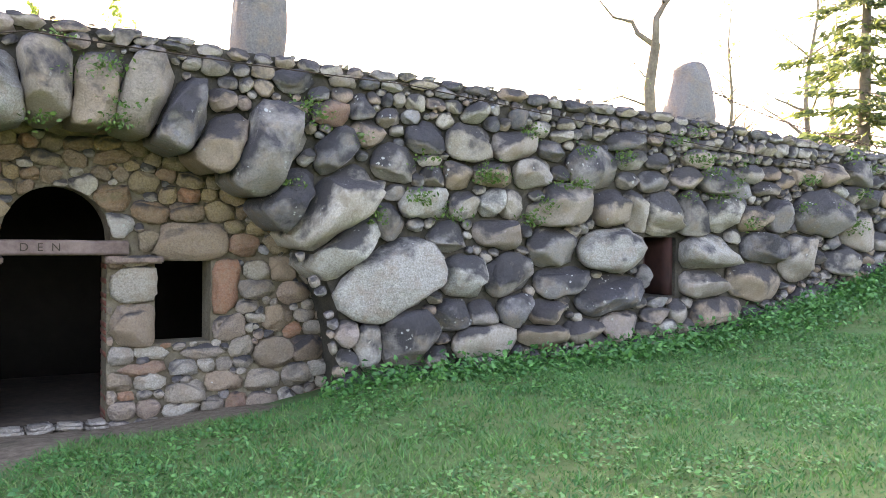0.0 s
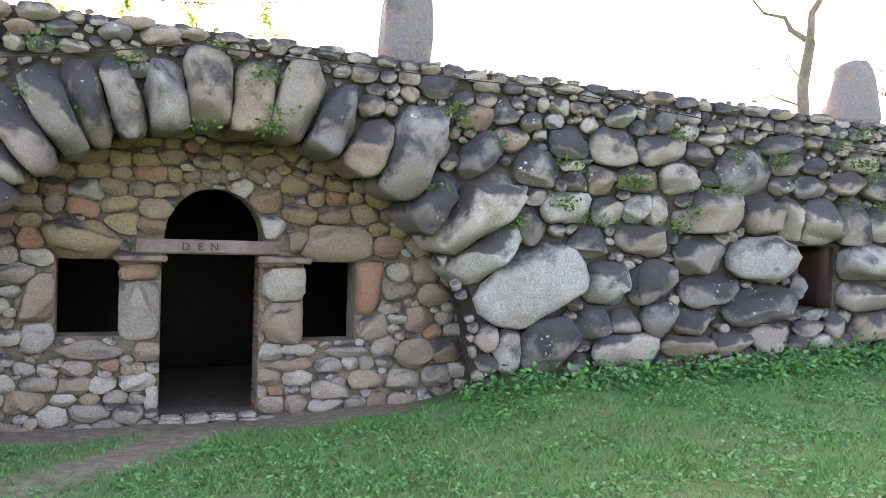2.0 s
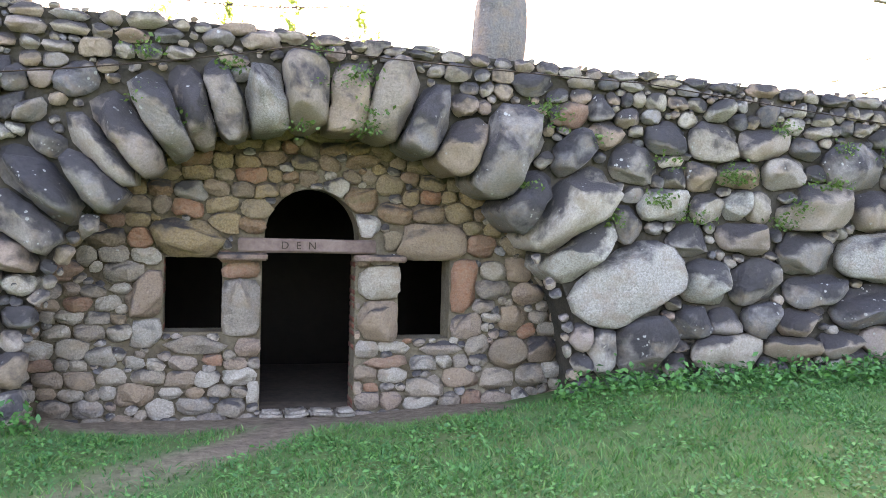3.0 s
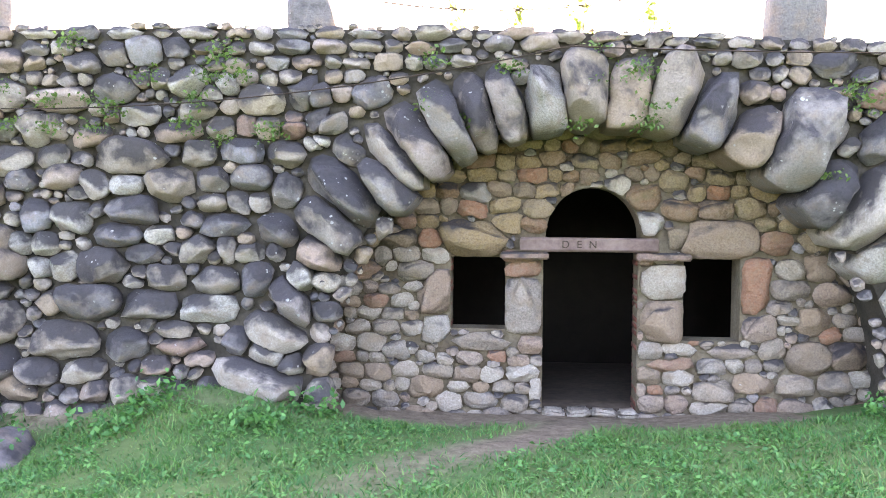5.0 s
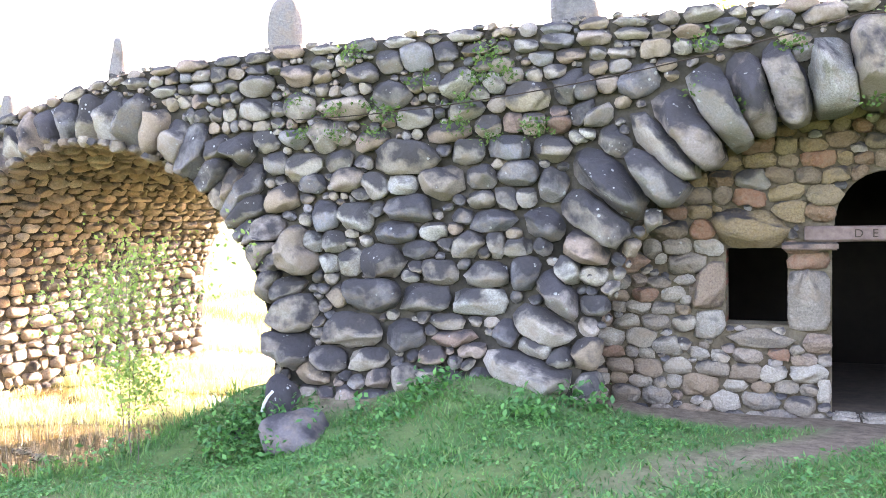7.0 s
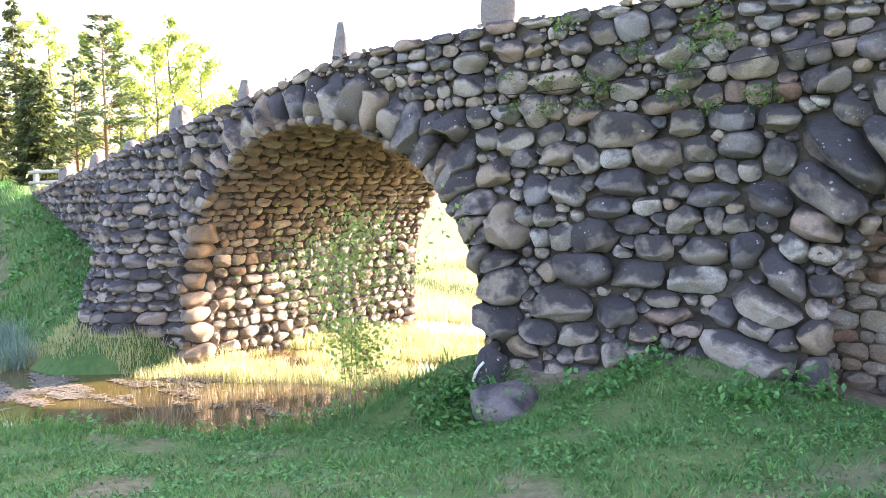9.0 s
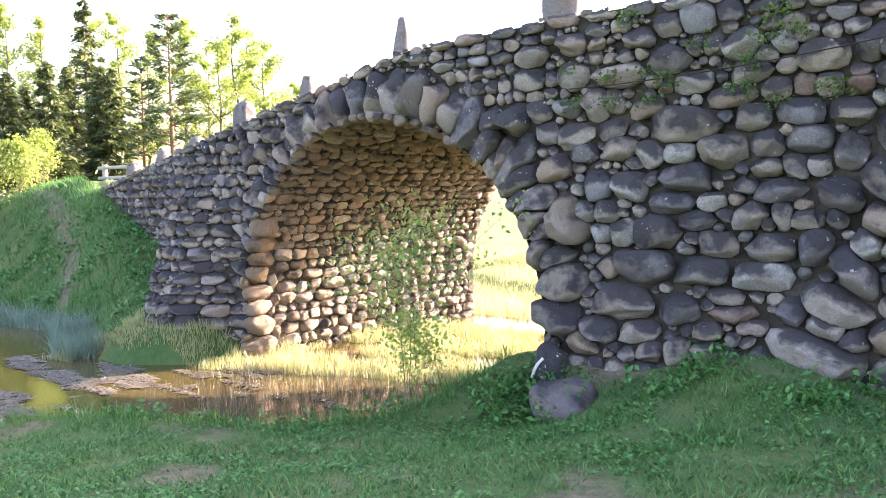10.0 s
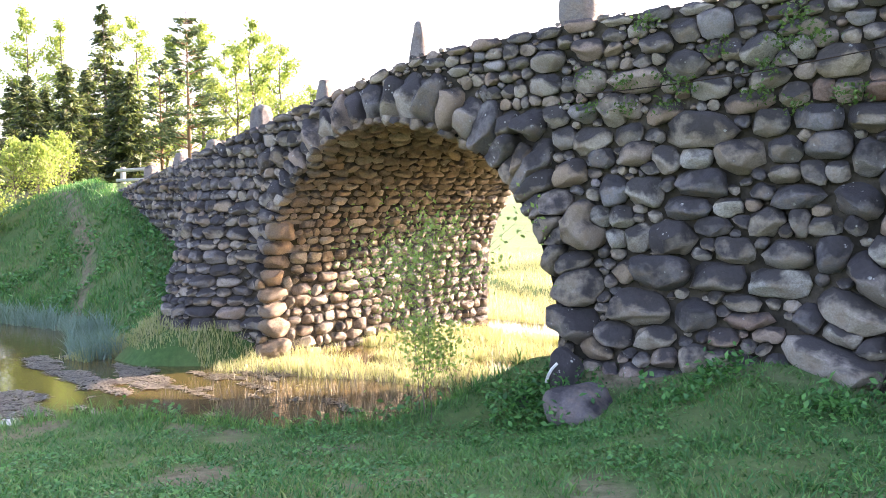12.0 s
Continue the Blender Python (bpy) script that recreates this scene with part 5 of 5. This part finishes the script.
# ---- trees ----
def limb_tree(name, x, y, z, height, seed, bark, leaf_mat, label, spread=0.35, n_limb=16, leaf_n=0, leaf_size=(0.05, 0.1), start=0.35, girth=0.02, twigs=3, droop=0.0, lean=0.0):
    """A broad-leaved or bare tree: bent trunk, limbs, twigs, and loose leaves round the twigs."""
    r = random.Random(seed)
    tree = tagged(new(name), label, "tree")
    tree.location = (x, y, z)
    tp = [Vector((lean * height * t + 0.03 * height * noise.noise(Vector((t * 3, seed, 0))), 0.03 * height * noise.noise(Vector((t * 3, 5, seed))), height * t)) for t in [i / 12 for i in range(13)]]
    rad = [max(0.02 if height > 3 else 0.003, girth * height * (1 - 0.93 * i / 12)) for i in range(13)]
    vs, fs = tube("t", tp, rad, bark, 8)
    part("trunk", mesh_from("trunk", vs, fs, bark, True), tree)
    cl = []
    bvs, bfs = [], []

    def add(pts, rr):
        v2, f2 = tube("b", pts, rr, bark, 5)
        o = len(bvs)
        bvs.extend(v2)
        bfs.extend([tuple(o + k for k in f) for f in f2])
    for i in range(n_limb):
        t = start + (0.97 - start) * (i + r.random()) / n_limb
        p = tp[int(t * 12)].lerp(tp[min(12, int(t * 12) + 1)], t * 12 % 1)
        an = r.uniform(0, 6.283)
        ln = height * spread * (1.15 - t) * r.uniform(0.7, 1.2)
        d2 = Vector((math.cos(an), math.sin(an), r.uniform(0.3, 1.0) - droop)).normalized()
        pts = [p]
        for k in range(5):
            d2 = (d2 + Vector((r.uniform(-0.25, 0.25), r.uniform(-0.25, 0.25), r.uniform(-0.1, 0.2) - droop * 0.3))).normalized()
            pts.append(pts[-1] + d2 * ln / 5)
        rr = max(0.012 if height > 3 else 0.004, girth * height * (1 - t) * 0.75)
        add(pts, [rr * (1 - 0.8 * k / 5) for k in range(6)])
        for k in range(1, 6):
            for _ in range(twigs):
                q = pts[k]
                e = Vector((r.uniform(-1, 1), r.uniform(-1, 1), r.uniform(-0.4, 0.9) - droop)).normalized()
                tl = ln * r.uniform(0.15, 0.4)
                tw = [q, q + e * tl * 0.5, q + (e + Vector((0, 0, r.uniform(-0.3, 0.3) - droop))).normalized() * tl]
                add(tw, [rr * 0.3, rr * 0.2, min(0.006, rr * 0.2)])
                for _ in range(leaf_n):
                    w2 = tw[0].lerp(tw[2], r.random()) + Vector((r.gauss(0, 0.12), r.gauss(0, 0.12), r.gauss(0, 0.12)))
                    cl.append(tuple(w2))
    part("limb", mesh_from("limb", bvs, bfs, bark, True), tree, kind="stuff")
    if cl:
        part("crown", leaves(cl, leaf_size, leaf_mat, "crown", 0.0), tree, kind="stuff")
    return tree


def conifer(name, x, y, z, height, seed, bark, mat, label, radius=0.2, start=0.08, dense=1.0, pine=False):
    """Spruce or pine: whorls of boughs carrying many drooping needle sprays."""
    r = random.Random(seed)
    tree = tagged(new(name), label, "tree")
    tree.location = (x, y, z)
    vs, fs = tube("t", [(0, 0, height * i / 8) for i in range(9)], [max(0.015, 0.016 * height * (1 - i / 8.2)) for i in range(9)], bark, 8)
    part("trunk", mesh_from("trunk", vs, fs, bark, True), tree)
    bvs, bfs, quads = [], [], []
    level = start
    while level < 0.98:
        n = r.randint(4, 6)
        for k in range(n):
            an = r.uniform(0, 6.283)
            t = level + r.uniform(-0.015, 0.015)
            ln = height * radius * ((1 - t) ** (0.5 if pine else 0.85)) * r.uniform(0.6, 1.15) + 0.12
            up = r.uniform(0.1, 0.5) if pine else r.uniform(-0.4, 0.05)
            d2 = Vector((math.cos(an), math.sin(an), up)).normalized()
            p0 = Vector((0, 0, height * t))
            p1 = p0 + d2 * ln + Vector((0, 0, 0.05 * ln))
            v2, f2 = tube("b", [p0, p0.lerp(p1, 0.5), p1], [0.025, 0.017, 0.006], bark, 4)
            o = len(bvs)
            bvs.extend(v2)
            bfs.extend([tuple(o + q for q in f) for f in f2])
            for _ in range(int(ln * 26 * dense) + 5):
                s = r.uniform(0.55 if pine else 0.12, 1.05)
                c = p0.lerp(p1, s) + Vector((r.gauss(0, 0.09 * ln + 0.03), r.gauss(0, 0.09 * ln + 0.03), r.gauss(0, 0.05) - (0 if pine else 0.06 * ln)))
                a = Vector((d2.x + r.gauss(0, 0.6), d2.y + r.gauss(0, 0.6), r.gauss(0.2 if pine else -0.45, 0.3))).normalized() * r.uniform(0.09, 0.2)
                w2 = a.cross(Vector((r.gauss(0, 1), r.gauss(0, 1), r.gauss(0, 1)))).normalized() * r.uniform(0.025, 0.06)
                quads.append((tuple(c - a), tuple(c + w2), tuple(c + a), tuple(c - w2)))
        level += r.uniform(0.03, 0.05) * (1.4 if pine else 1.0)
    part("bough", mesh_from("bough", bvs, bfs, bark, True), tree, kind="stuff")
    part("needles", soup("needles", quads, mat, 4), tree, kind="stuff")
    return tree


SPRUCE_L = "dark green spruce with drooping boughs at the wood edge"
def at_view(bearing, dist):
    """A place seen from the lawn at a bearing in degrees left of +y."""
    a = radians(bearing)
    return -math.sin(a) * dist, -8.6 + math.cos(a) * dist


def far_z(x, y):
    return ground_z(x, y) - 0.05


for i, (bearing, dist, h) in enumerate(((70.4, 24, 7.5), (66.6, 38, 5.2), (64.4, 36, 5.4), (62.2, 42, 9.6), (60.8, 37, 5.4), (70.5, 30, 5.5), (65.6, 44, 5.4), (67.4, 46, 6.0), (63.2, 40, 6.0), (61.5, 38, 5.6))):
    x, y = at_view(bearing, dist)
    conifer("spruce", x, y, far_z(x, y), h * 0.87, 20 + i, BARK, SPRUCE, SPRUCE_L, 0.24, 0.45 if dist < 25 else 0.04, 1.7)
for i, (bearing, dist, h) in enumerate(((57.3, 38, 7.4), (59.0, 46, 6.6))):
    x, y = at_view(bearing, dist)
    conifer("pine", x, y, far_z(x, y), h, 40 + i, PINE_BARK, PINE, "tall pine with an orange trunk at the wood edge", 0.2, 0.22, 1.3, True)
for i, (bearing, dist, h) in enumerate(((53.2, 40, 11.0), (55.0, 50, 11.5), (51.4, 42, 10.5), (60.3, 52, 10.0), (64.6, 52, 9.5), (49.5, 55, 9), (56.4, 44, 8.2), (61.8, 50, 9.5), (58.6, 54, 9.5), (66.5, 50, 9.5), (52.4, 47, 11.8), (54.2, 44, 11.0))):
    x, y = at_view(bearing, dist)
    limb_tree("birch", x, y, far_z(x, y), h, 60 + i, BARK, BIRCH, "slender birch with fresh yellow-green leaves", 0.3, 24, 12, (0.05, 0.11), 0.12, 0.012, 3, 0.15)
for i, (bearing, dist, h) in enumerate(((67.5, 34, 2.2), (66.2, 32, 1.8), (69, 30, 2.0), (64.9, 34, 1.8), (70, 34, 2.4))):
    x, y = at_view(bearing, dist)
    limb_tree("bush", x, y, far_z(x, y), h, 80 + i, BARK, BIRCH, "leafing yellow-green bush on the far bank", 0.7, 20, 5, (0.03, 0.07), 0.05, 0.012, 4)
# behind the bridge, over its right wing
def forked_tree(bearing, dist):
    """A bare tree whose bent trunk parts into two crooked limbs."""
    x, y = at_view(bearing, dist)
    side, r = Vector((math.cos(radians(bearing)), math.sin(radians(bearing)), 0)), random.Random(91)
    tree = tagged(new("bare_tree"), "bare crooked tree with a forked trunk and opening leaves", "tree")
    tree.location = (x, y, 0.75)
    stem = [(0.0, 0.0), (-0.12, 2.5), (0.05, 5.0), (-0.1, 7.0), (0.12, 8.7)]
    vs, fs = tube("t", [side * a + Vector((0, 0, c)) for a, c in stem], [0.34, 0.29, 0.25, 0.22, 0.19], BARK, 10)
    part("trunk", mesh_from("trunk", vs, fs, BARK, True), tree)
    tips = []
    for line, rad in ((((0.12, 8.6), (-0.6, 9.1), (-1.0, 9.6), (-1.6, 9.75), (-2.1, 10.4)), 0.13), (((0.12, 8.6), (0.35, 9.6), (0.55, 10.3), (1.3, 11.1), (2.4, 11.5), (3.1, 12.4)), 0.16),
                      (((0.5, 10.2), (0.5, 11.2), (0.75, 12.4), (0.7, 13.6)), 0.08), (((0.0, 6.3), (-0.9, 6.7), (-1.9, 6.5), (-2.7, 7.0)), 0.05), (((0.0, 5.6), (0.9, 6.2), (1.9, 6.0)), 0.04), (((-0.1, 7.4), (-0.8, 7.9), (-1.9, 7.7)), 0.04)):
        pts = [side * a + Vector((0, 0, c)) + Vector((r.gauss(0, 0.12), r.gauss(0, 0.12), 0)) for a, c in line]
        vs, fs = tube("l", pts, [rad * (1 - 0.75 * i / (len(pts) - 1)) for i in range(len(pts))], BARK, 7)
        part("limb", mesh_from("limb", vs, fs, BARK, True), tree)
        tips += pts[1:]
    vs, fs, cl = [], [], []
    for p in tips:
        for _ in range(5):
            e = Vector((r.uniform(-1, 1), r.uniform(-1, 1), r.uniform(-0.5, 0.8))).normalized() * r.uniform(0.4, 1.1)
            pts = [p, p + e * 0.5 + Vector((0, 0, r.gauss(0, 0.08))), p + e]
            v2, f2 = tube("w", pts, [0.022, 0.015, 0.006], BARK, 4)
            fs += [tuple(len(vs) + k for k in f) for f in f2]
            vs += v2
            if p.z < 8.2:
                cl += [tuple(pts[2] + Vector((r.gauss(0, 0.15), r.gauss(0, 0.15), r.gauss(0, 0.1)))) for _ in range(8)]
    part("twigs", mesh_from("twigs", vs, fs, BARK, True), tree, kind="stuff")
    part("crown", leaves(cl, (0.03, 0.06), BIRCH, "crown", 0.0), tree, kind="stuff")


forked_tree(-43.6, 34)
for i, (bearing, dist, h, ln) in enumerate(((-48.5, 40, 12, 2), (-53.2, 36, 13, 2), (-54.3, 44, 13, 2), (-46.5, 60, 12, 3))):
    x, y = at_view(bearing, dist)
    limb_tree("birch", x, y, 0.8, h, 95 + i, BARK, BIRCH, "thin birch with sparse young leaves behind the bridge", 0.25, 16, ln, (0.05, 0.1), 0.3, 0.014, 2)
x, y = at_view(-56.2, 26)
conifer("spruce", x, y, 0.8, 15, 111, BARK, SPRUCE, "tall spruce with hanging boughs behind the bridge", 0.2, 0.1, 2.6)
for i, (bearing, dist, h) in enumerate(((-4.5, 60, 17), (-0.5, 66, 17.5), (-9, 62, 16.5), (4, 60, 16.2))):
    x, y = at_view(bearing, dist)
    limb_tree("birch", x, y, 1.5, h, 120 + i, BARK, BIRCH, "tall birch with fresh leaves behind the bridge", 0.25, 24, 6, (0.08, 0.16), 0.3, 0.012, 3)
# sapling in front of the arch
for x, y, h, k, sp in ((-6.45, -1.55, 2.1, 131, 1.2), (-6.75, -1.35, 1.9, 132, 1.2), (-6.2, -1.75, 1.1, 133, 0.8)):
    limb_tree("sapling", x, y, ground_z(x, y) - 0.03, h, k, BARK, SAPLING, "slender leafing sapling on the pond bank", sp, 12, 5, (0.016, 0.038), 0.4, 0.004, 3)

# wooden rail at the far end of the bridge
fence = tagged(new("rail_fence"), "pale weathered wooden rail at the bridge end", "fence")
for x in (-22.6, -24.2):
    part("post", bm_mesh("post", rounded_box(0.12, 0.12, 0.9, 0.01, 0.004), GREY_WOOD), fence).matrix_basis = pose(x, 4.6, 2.6)
for z in (2.65, 2.95):
    part("rail", bm_mesh("rail", rounded_box(2.1, 0.05, 0.1, 0.01, 0.004), GREY_WOOD), fence).matrix_basis = pose(-23.4, 4.52, z)
